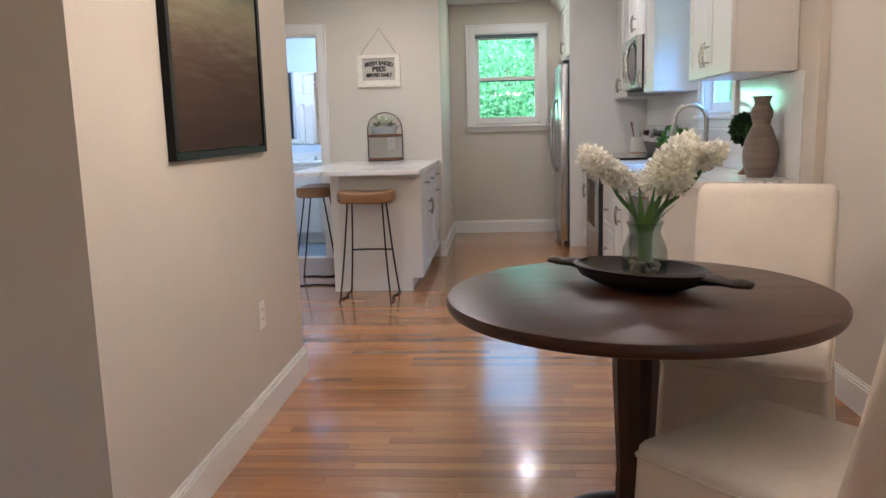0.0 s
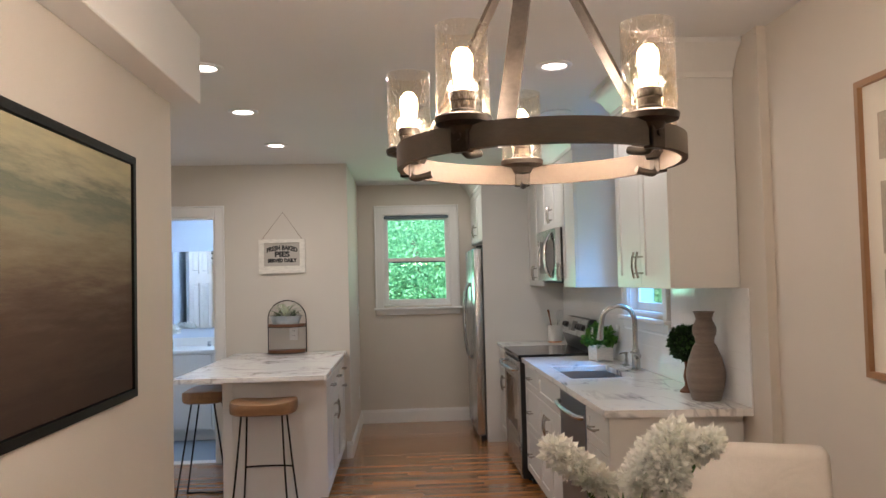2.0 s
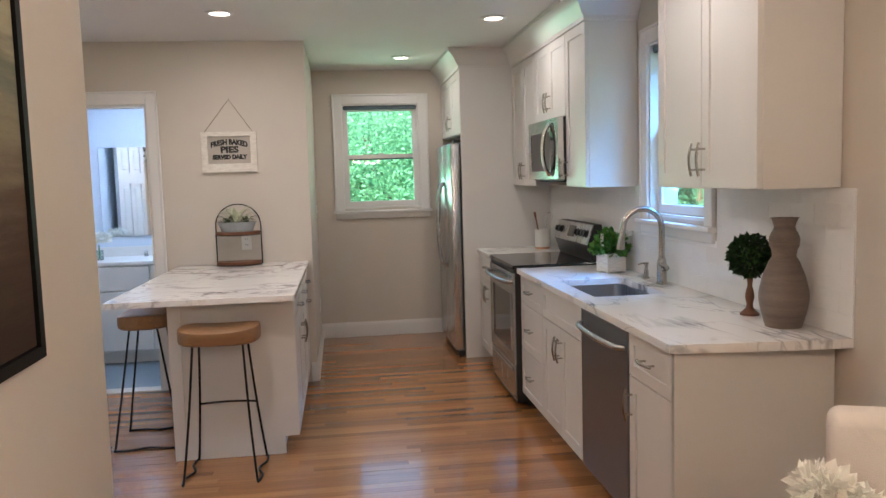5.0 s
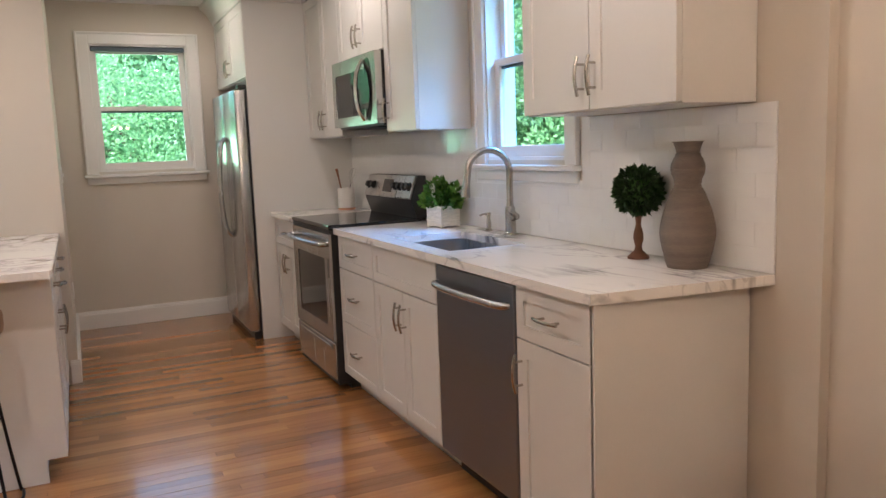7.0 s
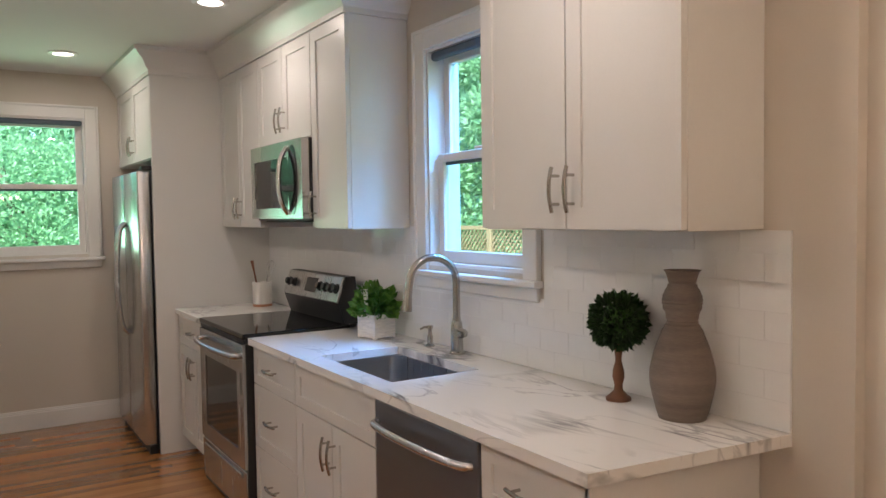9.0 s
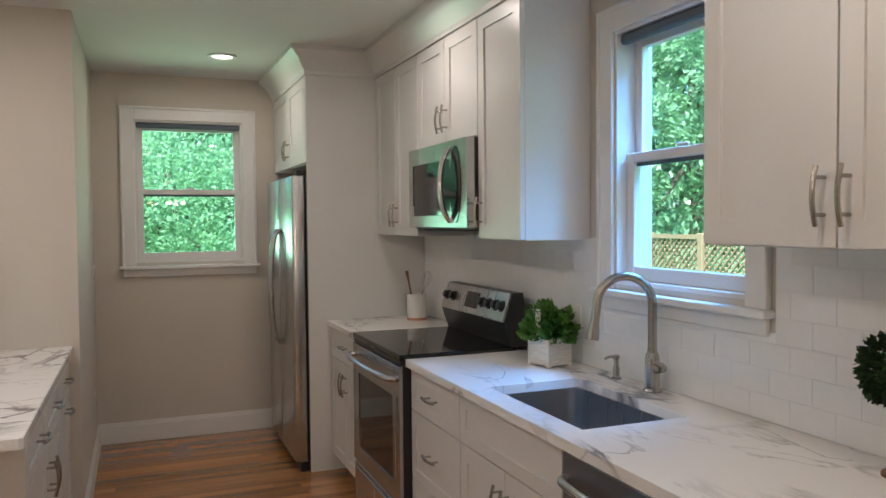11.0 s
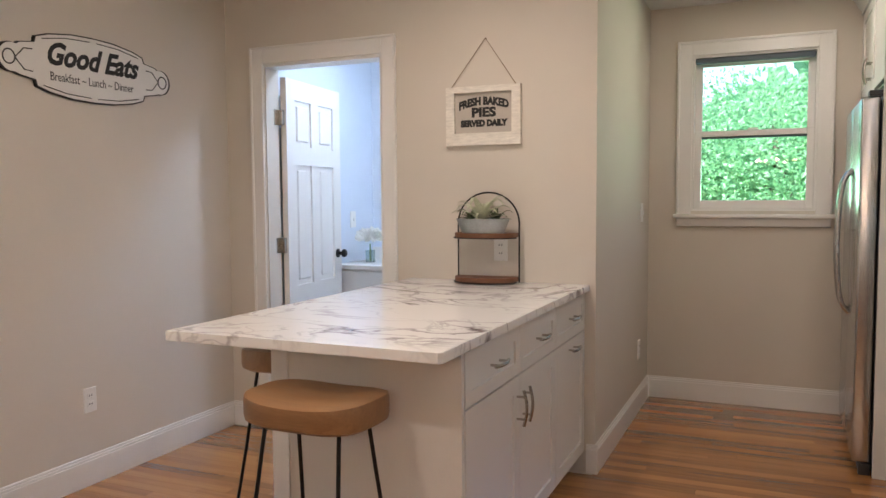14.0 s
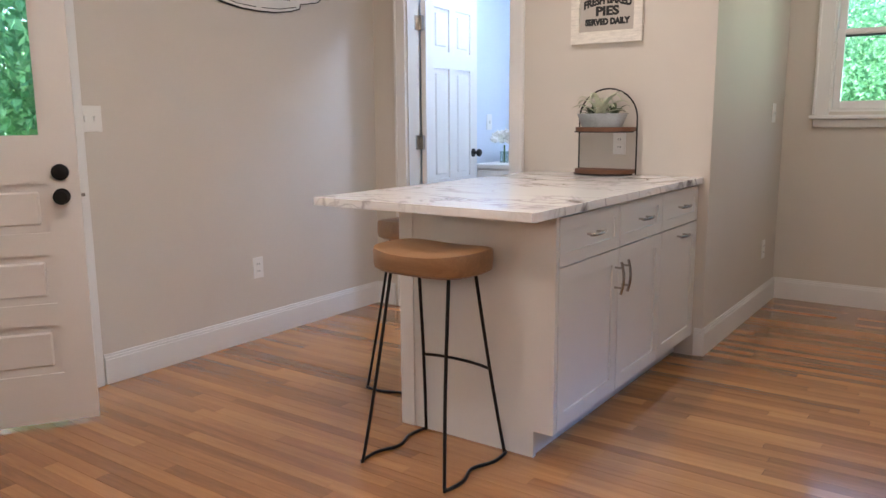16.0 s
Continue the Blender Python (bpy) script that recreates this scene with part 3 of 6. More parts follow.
def baseboard(name, x0, x1, y0, y1, side):
    """A baseboard with a stepped moulded top; side: the way that it faces."""
    bm = bmesh.new()
    for d, z0, z1 in ((0.016, 0, 0.118), (0.012, 0.118, 0.130), (0.007, 0.130, 0.142)):
        if side == "x+":
            box(x0, x0 + d, y0, y1, z0, z1, 0.0015, bm)
        elif side == "x-":
            box(x1 - d, x1, y0, y1, z0, z1, 0.0015, bm)
        elif side == "y-":
            box(x0, x1, y1 - d, y1, z0, z1, 0.0015, bm)
        else:
            box(x0, x1, y0, y0 + d, z0, z1, 0.0015, bm)
    return solid(name, bm, M_TRIM, "white moulded baseboard", "baseboard")


baseboard("baseboard_painting", -0.97, 0, 2.149, 4.096, "x+")
baseboard("baseboard_stub_end", -1.09, -0.97, 4.08, 4.1, "y+")
baseboard("baseboard_stub_near", -2.65, -0.97, 2.1, 2.165, "y-")
baseboard("baseboard_left", XL, 0, 5.60, YW - 0.016, "x+")
baseboard("baseboard_front", XL, -2.50, 7.5, YW, "y-")
baseboard("baseboard_front_right", -1.55, -1.20, 7.5, YW, "y-")
baseboard("baseboard_passage", -0.50, 0, YW, YB - 0.016, "x+")
baseboard("baseboard_passage_end", -0.54, -0.484, 7.5, YW, "y-")
baseboard("baseboard_back", -0.50, 0.70, 9.0, YB, "y-")
baseboard("baseboard_dining", 1.4, XD, -2.0, 4.01, "x-")


def pane_window(name, m, w, h, label, depth=0.14):
    """A double-hung window in its own axes: x across, z up, y into the wall; the casing stands proud of the wall."""
    win = thing(name, (0, 0, 0), label, "window", kind="structure")
    win.matrix_basis = m
    WORLD[win] = m.copy()
    c = 0.088
    bm = boxes([(-w / 2 - c, -w / 2, -0.018, 0, -0.02, h + c), (w / 2, w / 2 + c, -0.018, 0, -0.02, h + c), (-w / 2, w / 2, -0.018, 0, h, h + c)], 0.003)
    box(-w / 2 - c - 0.004, -w / 2 - c + 0.014, -0.026, 0, -0.02, h + c + 0.004, 0.004, bm)
    box(w / 2 + c - 0.014, w / 2 + c + 0.004, -0.026, 0, -0.02, h + c + 0.004, 0.004, bm)
    box(-w / 2 - c + 0.014, w / 2 + c - 0.014, -0.026, 0, h + c - 0.014, h + c + 0.004, 0.004, bm)
    part("casing", bm, M_TRIM, win, local=True)
    part("jamb", boxes([(-w / 2, -w / 2 + 0.012, 0, depth, 0, h), (w / 2 - 0.012, w / 2, 0, depth, 0, h), (-w / 2 + 0.012, w / 2 - 0.012, 0, depth, h - 0.012, h), (-w / 2 + 0.012, w / 2 - 0.012, 0, depth, 0, 0.015)]), M_TRIM, win, local=True)
    bm = box(-w / 2 - c - 0.02, w / 2 + c + 0.02, -0.05, 0.0, -0.045, -0.02, 0.006, seg=2)
    box(-w / 2 - c, w / 2 + c, -0.02, 0, -0.098, -0.045, 0.004, bm)
    part("window_sill", bm, M_TRIM, win, local=True)
    mid = h * 0.5
    for nm, z0, z1, y0 in (("lower_sash", 0.015, mid + 0.018, 0.045), ("upper_sash", mid - 0.018, h - 0.012, 0.082)):
        s, a, b = 0.042, -w / 2 + 0.012, w / 2 - 0.012
        top, bot = (0.036, 0.052) if nm == "lower_sash" else (0.05, 0.036)
        sash = part(nm, boxes([(a, a + s, y0, y0 + 0.034, z0, z1), (b - s, b, y0, y0 + 0.034, z0, z1), (a + s, b - s, y0, y0 + 0.034, z1 - top, z1), (a + s, b - s, y0, y0 + 0.034, z0, z0 + bot)], 0.003), M_TRIM, win, "white vinyl sash", local=True)
        g = part("pane", box(a + s - 0.004, b - s + 0.004, y0 + 0.014, y0 + 0.018, z0 + bot - 0.004, z1 - top + 0.004), M_GLASS, sash, local=True)
        g.visible_shadow = False
    part("shade_roll", boxes([(-w / 2 + 0.014, w / 2 - 0.014, 0.012, 0.044, h - 0.05, h - 0.013)], 0.008), M_SHADE, win, "dark grey rolled-up shade", local=True)
    # the meeting rail's shadow, put in as a dark strip
    part("rail_shadow_strip", box(-w / 2 + 0.054, w / 2 - 0.054, 0.060, 0.078, mid - 0.032, mid - 0.0185), M_SHADE, win, "dark strip for the shadow under the meeting rail", local=True)
    part("latch", boxes([(-0.03, 0.03, 0.03, 0.045, mid + 0.018, mid + 0.03)], 0.004), M_PLATE, win, local=True)
    return win


pane_window("window_1", pose((WINB[0] + WINB[1]) / 2, YB, WINB[2]), WINB[1] - WINB[0], WINB[3] - WINB[2], "white double-hung window onto green trees")
pane_window("window_2", pose(XR, (WIN2[0] + WIN2[1]) / 2, WIN2[2], 0, 0, -90), WIN2[1] - WIN2[0], WIN2[3] - WIN2[2], "white double-hung window over the sink", 0.16)
pane_window("window_3", pose(XD, (WIND[0] + WIND[1]) / 2, WIND[2], 0, 0, -90), WIND[1] - WIND[0], WIND[3] - WIND[2], "white double-hung dining room window", 0.12)


def shaker(x0, y0, y1, z0, z1, face, frame_w=0.058, axis="x", thick=0.02):
    """A door or drawer front: a frame round a recessed panel. It stands on the plane x0 and faces face (-1 or 1)."""
    f = x0 + face * thick
    w = frame_w
    return slab([y0, y0 + w, y1 - w, y1], [z0, z0 + w, z1 - w, z1], min(x0, f), max(x0, f), "x", lambda u, v: y0 + w < u < y1 - w and z0 + w < v < z1 - w)


def front_panel(parent, x0, y0, y1, z0, z1, face, w):
    a, b = sorted((x0, x0 + face * 0.012))
    return part("panel", box(a, b, y0 + w, y1 - w, z0 + w, z1 - w), M_CAB, parent)


def bow_handle(parent, x, y, z, face, upright, length=0.13, material=None):
    """A bowed bar pull."""
    h = length / 2
    bm = bmesh.new()
    if upright:
        pts = [(x + face * d, y, z + s) for s, d in ((-h, 0.026), (-h * 0.5, 0.034), (0, 0.037), (h * 0.5, 0.034), (h, 0.026))]
        ends = [[(x, y, z + s), (x + face * 0.032, y, z + s)] for s in (-h * 0.62, h * 0.62)]
    else:
        pts = [(x + face * d, y + s, z) for s, d in ((-h, 0.026), (-h * 0.5, 0.034), (0, 0.037), (h * 0.5, 0.034), (h, 0.026))]
        ends = [[(x, y + s, z), (x + face * 0.032, y + s, z)] for s in (-h * 0.62, h * 0.62)]
    tube(bend(pts, 3), 0.0058, 8, bm)
    for e in ends:
        tube(e, 0.0045, 8, bm)
    return part("handle", bm, material or M_NICKEL, parent, "satin nickel bow handle", smooth=50)


# base cabinets along the kitchen wall; fronts face -x
FX = 0.868          # carcass front
GAP = 0.0032


def base_body(t, y0, y1, name="body"):
    bm = boxes([(FX, XR - 0.004, y0, y1, 0.10, 0.882)], 0.001)
    box(FX + 0.07, XR - 0.02, y0 + 0.002, y1 - 0.002, 0.0, 0.10, 0, bm)
    return part(name, bm, M_CAB, t)


def drawer_front(t, y0, y1, z0, z1, handle=True, face=-1, x=FX, fw=0.045):
    d = part("drawer_front", shaker(x, y0 + GAP, y1 - GAP, z0 + GAP, z1 - GAP, face, fw), M_CAB, t)
    front_panel(d, x, y0 + GAP, y1 - GAP, z0 + GAP, z1 - GAP, face, fw)
    if handle:
        bow_handle(d, x + face * 0.02, (y0 + y1) / 2, (z0 + z1) / 2 + 0.005, face, False)
    return d


def door_front(t, y0, y1, z0, z1, handle_y=None, handle_z=None, face=-1, x=FX, upright=True):
    d = part("door", shaker(x, y0 + GAP, y1 - GAP, z0 + GAP, z1 - GAP, face), M_CAB, t)
    front_panel(d, x, y0 + GAP, y1 - GAP, z0 + GAP, z1 - GAP, face, 0.058)
    if handle_y is not None:
        bow_handle(d, x + face * 0.02, handle_y, handle_z, face, upright)
    return d


c = thing("base_cabinet", (1.15, 4.47, 0), "white shaker base cabinet with one drawer and one door", "cabinet", "kitchen base cabinets")
base_body(c, 4.275, 4.680)
drawer_front(c, 4.262, 4.680, 0.70, 0.878)
door_front(c, 4.262, 4.680, 0.105, 0.70, 4.648, 0.585)
part("end_panel", box(FX - 0.02, XR - 0.012, 4.256, 4.274, 0.0, 0.882, 0.001), M_CAB, c, "plain cream-white end panel")
c = thing("sink_cabinet", (1.15, 5.66, 0), "white shaker sink cabinet with two doors", "cabinet", "kitchen base cabinets")
bm = boxes([(FX, FX + 0.018, 5.296, 6.022, 0.10, 0.882), (FX + 0.018, XR - 0.004, 5.296, 5.314, 0.10, 0.882), (FX + 0.018, XR - 0.004, 6.004, 6.022, 0.10, 0.882), (FX + 0.018, XR - 0.004, 5.314, 6.004, 0.10, 0.12), (FX + 0.07, XR - 0.02, 5.298, 6.02, 0, 0.10)])
part("body", bm, M_CAB, c)
drawer_front(c, 5.296, 6.022, 0.70, 0.878, False)
door_front(c, 5.296, 5.659, 0.105, 0.70, 5.630, 0.585)
door_front(c, 5.659, 6.022, 0.105, 0.70, 5.688, 0.585)
c = thing("drawer_cabinet", (1.15, 6.28, 0), "white three-drawer base cabinet beside the range", "cabinet", "kitchen base cabinets")
base_body(c, 6.024, 6.556)
drawer_front(c, 6.024, 6.556, 0.70, 0.878)
drawer_front(c, 6.024, 6.556, 0.405, 0.70)
drawer_front(c, 6.024, 6.556, 0.105, 0.405)
c = thing("base_cabinet", (1.15, 7.68, 0), "narrow white base cabinet between range and fridge panel", "cabinet", "kitchen base cabinets")
base_body(c, 7.345, 8.008)
drawer_front(c, 7.345, 8.006, 0.70, 0.878)
door_front(c, 7.345, 7.676, 0.105, 0.70, 7.648, 0.585)
door_front(c, 7.676, 8.006, 0.105, 0.70, 7.704, 0.585)

d = thing("dishwasher", (1.15, 4.99, 0), "dark stainless steel dishwasher with a bowed bar handle", "dishwasher")
part("body", boxes([(FX + 0.01, XR - 0.02, 4.684, 5.292, 0.09, 0.878), (FX + 0.06, XR - 0.03, 4.69, 5.286, 0.0, 0.09)]), M_BLACK, d)
dd = part("door", box(FX - 0.024, FX + 0.010, 4.686, 5.290, 0.105, 0.872, 0.006, seg=2), M_DWSTEEL, d, "grey brushed steel door")
bm = tube(bend([(FX - 0.026, 4.715, 0.80), (FX - 0.052, 4.735, 0.80), (FX - 0.066, 4.85, 0.80), (FX - 0.070, 4.99, 0.80), (FX - 0.066, 5.13, 0.80), (FX - 0.052, 5.245, 0.80), (FX - 0.026, 5.265, 0.80)], 4), 0.0135, 12)
part("handle", bm, M_STEELV, dd, "polished steel bowed handle", smooth=50)

# worktops
HOLE = (0.918, 1.282, 5.305, 5.920)
bm = slab([0.825, HOLE[0], HOLE[1], XR - 0.002], [4.240, HOLE[2], HOLE[3], 6.560], 0.883, 0.915, "z", lambda u, v: HOLE[0] < u < HOLE[1] and HOLE[2] < v < HOLE[3])
for v in bm.verts:
    if v.co.y < 4.25:
        v.co.y -= 0.07 * (v.co.x - 0.825) / 0.633
solid("worktop", bm, M_MARBLE, "white quartz worktop with grey veins and sink cutout", "worktop", kind="thing")
solid("worktop", box(0.825, XR - 0.002, 7.338, 8.008, 0.883, 0.915, 0.003), M_MARBLE, "short white quartz worktop beside the range", "worktop", kind="thing")

s = thing("sink", (1.10, 5.62, 0.70), "undermount stainless steel sink in the quartz worktop", "sink")
bm = bmesh.new()
x0, x1, y0, y1 = HOLE


def rr(x0, x1, y0, y1, r, z, n=5):
    out = []
    for cx, cy, a0 in ((x1 - r, y1 - r, 0), (x0 + r, y1 - r, 90), (x0 + r, y0 + r, 180), (x1 - r, y0 + r, 270)):
        out += [(cx + r * math.cos(radians(a0 + 90 * k / n)), cy + r * math.sin(radians(a0 + 90 * k / n)), z) for k in range(n + 1)]
    return out


levels = [rr(x0 - 0.02, x1 + 0.02, y0 - 0.02, y1 + 0.02, 0.02, 0.882), rr(x0 + 0.003, x1 - 0.003, y0 + 0.003, y1 - 0.003, 0.05, 0.882), rr(x0 + 0.008, x1 - 0.008, y0 + 0.008, y1 - 0.008, 0.05, 0.72), rr(x0 + 0.04, x1 - 0.04, y0 + 0.04, y1 - 0.04, 0.05, 0.690)]
rings = [[bm.verts.new(p) for p in lv] for lv in levels]
for a, b in zip(rings, rings[1:]):
    for k in range(len(a)):
        bm.faces.new([a[k], a[(k + 1) % len(a)], b[(k + 1) % len(b)], b[k]])
bm.faces.new(rings[-1])
part("basin", bm, M_STEEL, s, smooth=40)
part("drain", lathe([(0, 0), (0.035, 0), (0.045, 0.004), (0.045, 0)], (1.10, 5.62, 0.692), 20), M_CHROME, s, "chrome drain", smooth=40)

f = thing("faucet", (1.395, 5.625, 0.915), "brushed nickel gooseneck kitchen faucet", "faucet")
part("base", lathe([(0, 0), (0.032, 0), (0.032, 0.006), (0.026, 0.012), (0.025, 0.10), (0.022, 0.13), (0.017, 0.135), (0.016, 0.15), (0, 0.15)], (1.395, 5.625, 0.915), 20), M_NICKEL, f, smooth=40)
arc = [(1.395, 5.625, 1.06), (1.395, 5.625, 1.20)] + [(1.395 - 0.098 + 0.098 * math.cos(a), 5.625 + 0.02 * (1 - math.cos(a)), 1.215 + 0.098 * math.sin(a)) for a in [k * math.pi / 12 for k in range(0, 12)]] + [(1.196, 5.665, 1.195)]
part("spout", tube(arc, 0.0155, 12), M_NICKEL, f, smooth=50)
part("spray_head", lathe([(0, -0.10), (0.021, -0.10), (0.022, -0.085), (0.016, -0.035), (0.0165, 0.0), (0, 0)], (1.196, 5.665, 1.20), 16, tilt=pose(0, 0, 0, 0, 8, 0)), M_NICKEL, f, smooth=40)
part("lever", tube([(1.395, 5.60, 1.00), (1.395, 5.575, 1.005), (1.375, 5.55, 1.02), (1.335, 5.535, 1.035)], 0.011, 10, radii=[0.02, 0.018, 0.009, 0.006]), M_NICKEL, f, smooth=50)
sd = thing("soap_dispenser", (1.40, 5.845, 0.915), "small brushed nickel soap dispenser", "soap dispenser")
part("bottle", lathe([(0, 0), (0.02, 0), (0.02, 0.004), (0.012, 0.012), (0.013, 0.04), (0.009, 0.055), (0.009, 0.075), (0.014, 0.078), (0.013, 0.09), (0, 0.092)], (1.40, 5.845, 0.915), 16), M_NICKEL, sd, smooth=40)
part("nozzle", tube([(1.40, 5.845, 0.998), (1.375, 5.85, 1.0), (1.355, 5.853, 0.992)], 0.005, 8), M_NICKEL, sd, smooth=40)

# range
r = thing("range", (1.12, 6.95, 0), "stainless steel electric range with black glass cooktop", "stove")
RY0, RY1 = 6.566, 7.332
part("body", boxes([(0.815, XR - 0.03, RY0, RY1, 0.03, 0.884), (0.862, XR - 0.03, RY0 + 0.001, RY1 - 0.001, 0.884, 0.905), (0.89, XR - 0.05, RY0 + 0.01, RY1 - 0.01, 0.0, 0.03)]), M_BLACK, r, "black enamel sides")
part("cooktop", box(0.80, XR - 0.10, RY0 - 0.003, RY1 + 0.003, 0.906, 0.932, 0.006, seg=2), M_BLACKGL, r, "black glass cooktop")
part("cooktop_edge", boxes([(0.806, 0.86, RY0, RY1, 0.885, 0.9055)], 0.003), M_BLACK, r)
od = part("oven_door", slab([RY0 + 0.004, RY0 + 0.105, RY1 - 0.105, RY1 - 0.004], [0.28, 0.36, 0.74, 0.882], 0.800, 0.814, "x", lambda u, v: RY0 + 0.105 < u < RY1 - 0.105 and 0.36 < v < 0.74), M_STEELV, r, "stainless steel oven door")
part("oven_window", box(0.804, 0.8145, RY0 + 0.1, RY1 - 0.1, 0.355, 0.745), M_BLACKGL, od, "dark oven glass")
part("handle", tube(bend([(0.80, RY0 + 0.04, 0.825), (0.765, RY0 + 0.05, 0.825), (0.745, RY0 + 0.2, 0.825), (0.74, 6.95, 0.825), (0.745, RY1 - 0.2, 0.825), (0.765, RY1 - 0.05, 0.825), (0.80, RY1 - 0.04, 0.825)], 4), 0.014, 12), M_STEELV, od, "bowed steel handle", smooth=50)
dr = part("storage_drawer", boxes([(0.803, 0.8145, RY0 + 0.004, RY1 - 0.004, 0.055, 0.268), (0.793, 0.803, RY0 + 0.06, RY1 - 0.06, 0.225, 0.25)], 0.004), M_STEELV, r, "steel storage drawer")
# the upright control panel leans back
bm = prism([(1.335, 0.932), (1.30, 1.035), (1.30, 1.04), (1.345, 1.175), (1.395, 1.175), (1.43, 0.932)], RY0 + 0.004, RY1 - 0.004, "y")
part("backguard", bm, M_BLACK, r, "black backguard")
tilt = math.degrees(math.atan2(0.045, 0.135))
pm = pose(1.318, 6.95, 1.105, 0, tilt, 0)
bm = box(-0.008, 0.008, -0.372, 0.372, -0.066, 0.072, 0.004)
bm.transform(pm)
panel = part("control_panel", bm, M_STEEL, r, "stainless control panel")
bm = box(-0.0105, 0.0, -0.075, 0.075, -0.035, 0.045, 0.002)
bm.transform(pm)
part("display", bm, M_BLACKGL, panel, "dark clock display")
for ky in (-0.315, -0.235, 0.125, 0.20, 0.275, 0.335):
    bm = lathe([(0, 0), (0.027, 0), (0.026, 0.006), (0.020, 0.008), (0.018, 0.026), (0, 0.027)], (0, 0, 0), 16)
    bm.transform(pm @ pose(-0.008, -ky, 0.005, 0, -90, 0))
    part("knob", bm, M_BLACK, panel, "black knob", smooth=40)
for k in range(9):
    part("vent_slot", box(0.7985, 0.8, RY0 + 0.03, RY0 + 0.055, 0.64 + k * 0.012, 0.646 + k * 0.012), M_BLACK, od)

# microwave
mw = thing("microwave", (1.28, 6.88, 1.46), "stainless over-the-range microwave with curved handle", "microwave")
MY0, MY1 = 6.505, 7.258
part("body", box(1.13, XR - 0.004, MY0, MY1, 1.465, 1.868, 0.003), M_BLACK, mw, "black microwave case")
md = part("door", slab([MY0 + 0.002, MY0 + 0.19, MY1 - 0.06, MY1 - 0.002], [1.475, 1.53, 1.785, 1.866], 1.092, 1.13, "x", lambda u, v: MY0 + 0.19 < u < MY1 - 0.06 and 1.53 < v < 1.785), M_STEELV, mw, "stainless door")
part("window", box(1.097, 1.125, MY0 + 0.185, MY1 - 0.055, 1.525, 1.79), M_BLACKGL, md, "dark microwave window")
part("control_glass", prism([(MY0 + 0.125 + 0.062 * math.cos(radians(a)), 1.667 + 0.172 * math.sin(radians(a))) for a in range(0, 360, 12)], 1.0885, 1.0935, "x"), M_BLACKGL, md, "oval black mirror control panel")
part("handle", tube(bend([(1.09, MY0 + 0.185, 1.50), (1.055, MY0 + 0.185, 1.56), (1.042, MY0 + 0.185, 1.665), (1.055, MY0 + 0.185, 1.77), (1.09, MY0 + 0.185, 1.835)], 5), 0.013, 12), M_CHROME, md, "curved chrome handle", smooth=50)
part("vent_grille", box(1.14, 1.40, MY0 + 0.1, MY1 - 0.1, 1.458, 1.465), M_SHADOWGAP, mw)

# wall cabinets; crown mouldings run to the ceiling
UX = 1.164


def wall_cabinet(y0, y1, z0, z1, doors, label, handle_low=True):
    c = thing("wall_cabinet", ((UX + XR) / 2, (y0 + y1) / 2, z0), label, "cabinet", "kitchen wall cabinets")
    part("body", box(UX, XR - 0.003, y0 + 0.001, y1 - 0.001, z0, z1, 0.001), M_CAB, c)
    if doors == 2:
        m = (y0 + y1) / 2
        door_front(c, y0, m, z0 + 0.002, z1, m - 0.032, z0 + 0.115, x=UX)
        door_front(c, m, y1, z0 + 0.002, z1, m + 0.032, z0 + 0.115, x=UX)
    else:
        door_front(c, y0, y1, z0 + 0.002, z1, y1 - 0.04, z0 + 0.115, x=UX)
    return c


CT = 2.375
wall_cabinet(4.252, 5.080, 1.435, CT, 2, "white two-door wall cabinet beside the sink window")
wall_cabinet(6.105, 6.500, 1.425, CT, 1, "white one-door wall cabinet beside the sink window")
wall_cabinet(6.502, 7.262, 1.872, CT, 2, "short white wall cabinet above the microwave")
wall_cabinet(7.264, 8.008, 1.425, CT, 2, "white wall cabinet in the corner by the fridge panel")


def crown_profile(o):
    return [(0.0, CT), (-0.012 - o, CT), (-0.012 - o, CT + 0.025), (-0.03 - o, CT + 0.045), (-0.05 - o, CT + 0.085), (-0.095 - o, CT + 0.125), (-0.105 - o, CT + 0.130), (-0.105 - o, CEIL - 0.001), (0.0, CEIL - 0.001)]


def crown(y0, y1, xf, ends, xb=XR - 0.003):
    """A crown moulding along a cabinet's front at xf, returning along its near end."""
    prof = crown_profile(0)
    bm = bmesh.new()
    rows = []
    for dx, z in prof:
        ya = y0 + (dx if ends[0] else 0)
        yb = y1 - (dx if ends[1] else 0)
        line = []
        if ends[0]:
            line.append((xb, ya, z))
        line += [(xf + dx, ya, z), (xf + dx, yb, z)]
        if ends[1]:
            line.append((xb, yb, z))
        rows.append([bm.verts.new(p) for p in line])
    for a, b in zip(rows, rows[1:]):
        for k in range(len(a) - 1):
            bm.faces.new([a[k], a[k + 1], b[k + 1], b[k]])
    return solid("crown_moulding", bm, M_CAB, "white crown moulding above the wall cabinets", "moulding", smooth=25)


crown(4.252, 5.080, UX - 0.018, (True, True))
crown(6.105, 8.006, UX - 0.018, (True, False))

# fridge alcove
solid("fridge_panel", box(0.715, XR - 0.003, 8.010, 8.030, 0.0, CEIL - 0.002, 0.0015), M_CAB, "tall white panel beside the fridge", "panel", kind="thing")
c = thing("wall_cabinet", (1.1, 8.58, 1.86), "deep white two-door cabinet above the fridge", "cabinet", "kitchen wall cabinets")
part("body", box(0.735, XR - 0.003, 8.032, YB - 0.004, 1.86, CT, 0.001), M_CAB, c)
door_front(c, 8.032, 8.59, 1.862, CT, 8.56, 1.975, x=0.735)
door_front(c, 8.59, YB - 0.01, 1.862, CT, 8.62, 1.975, x=0.735)
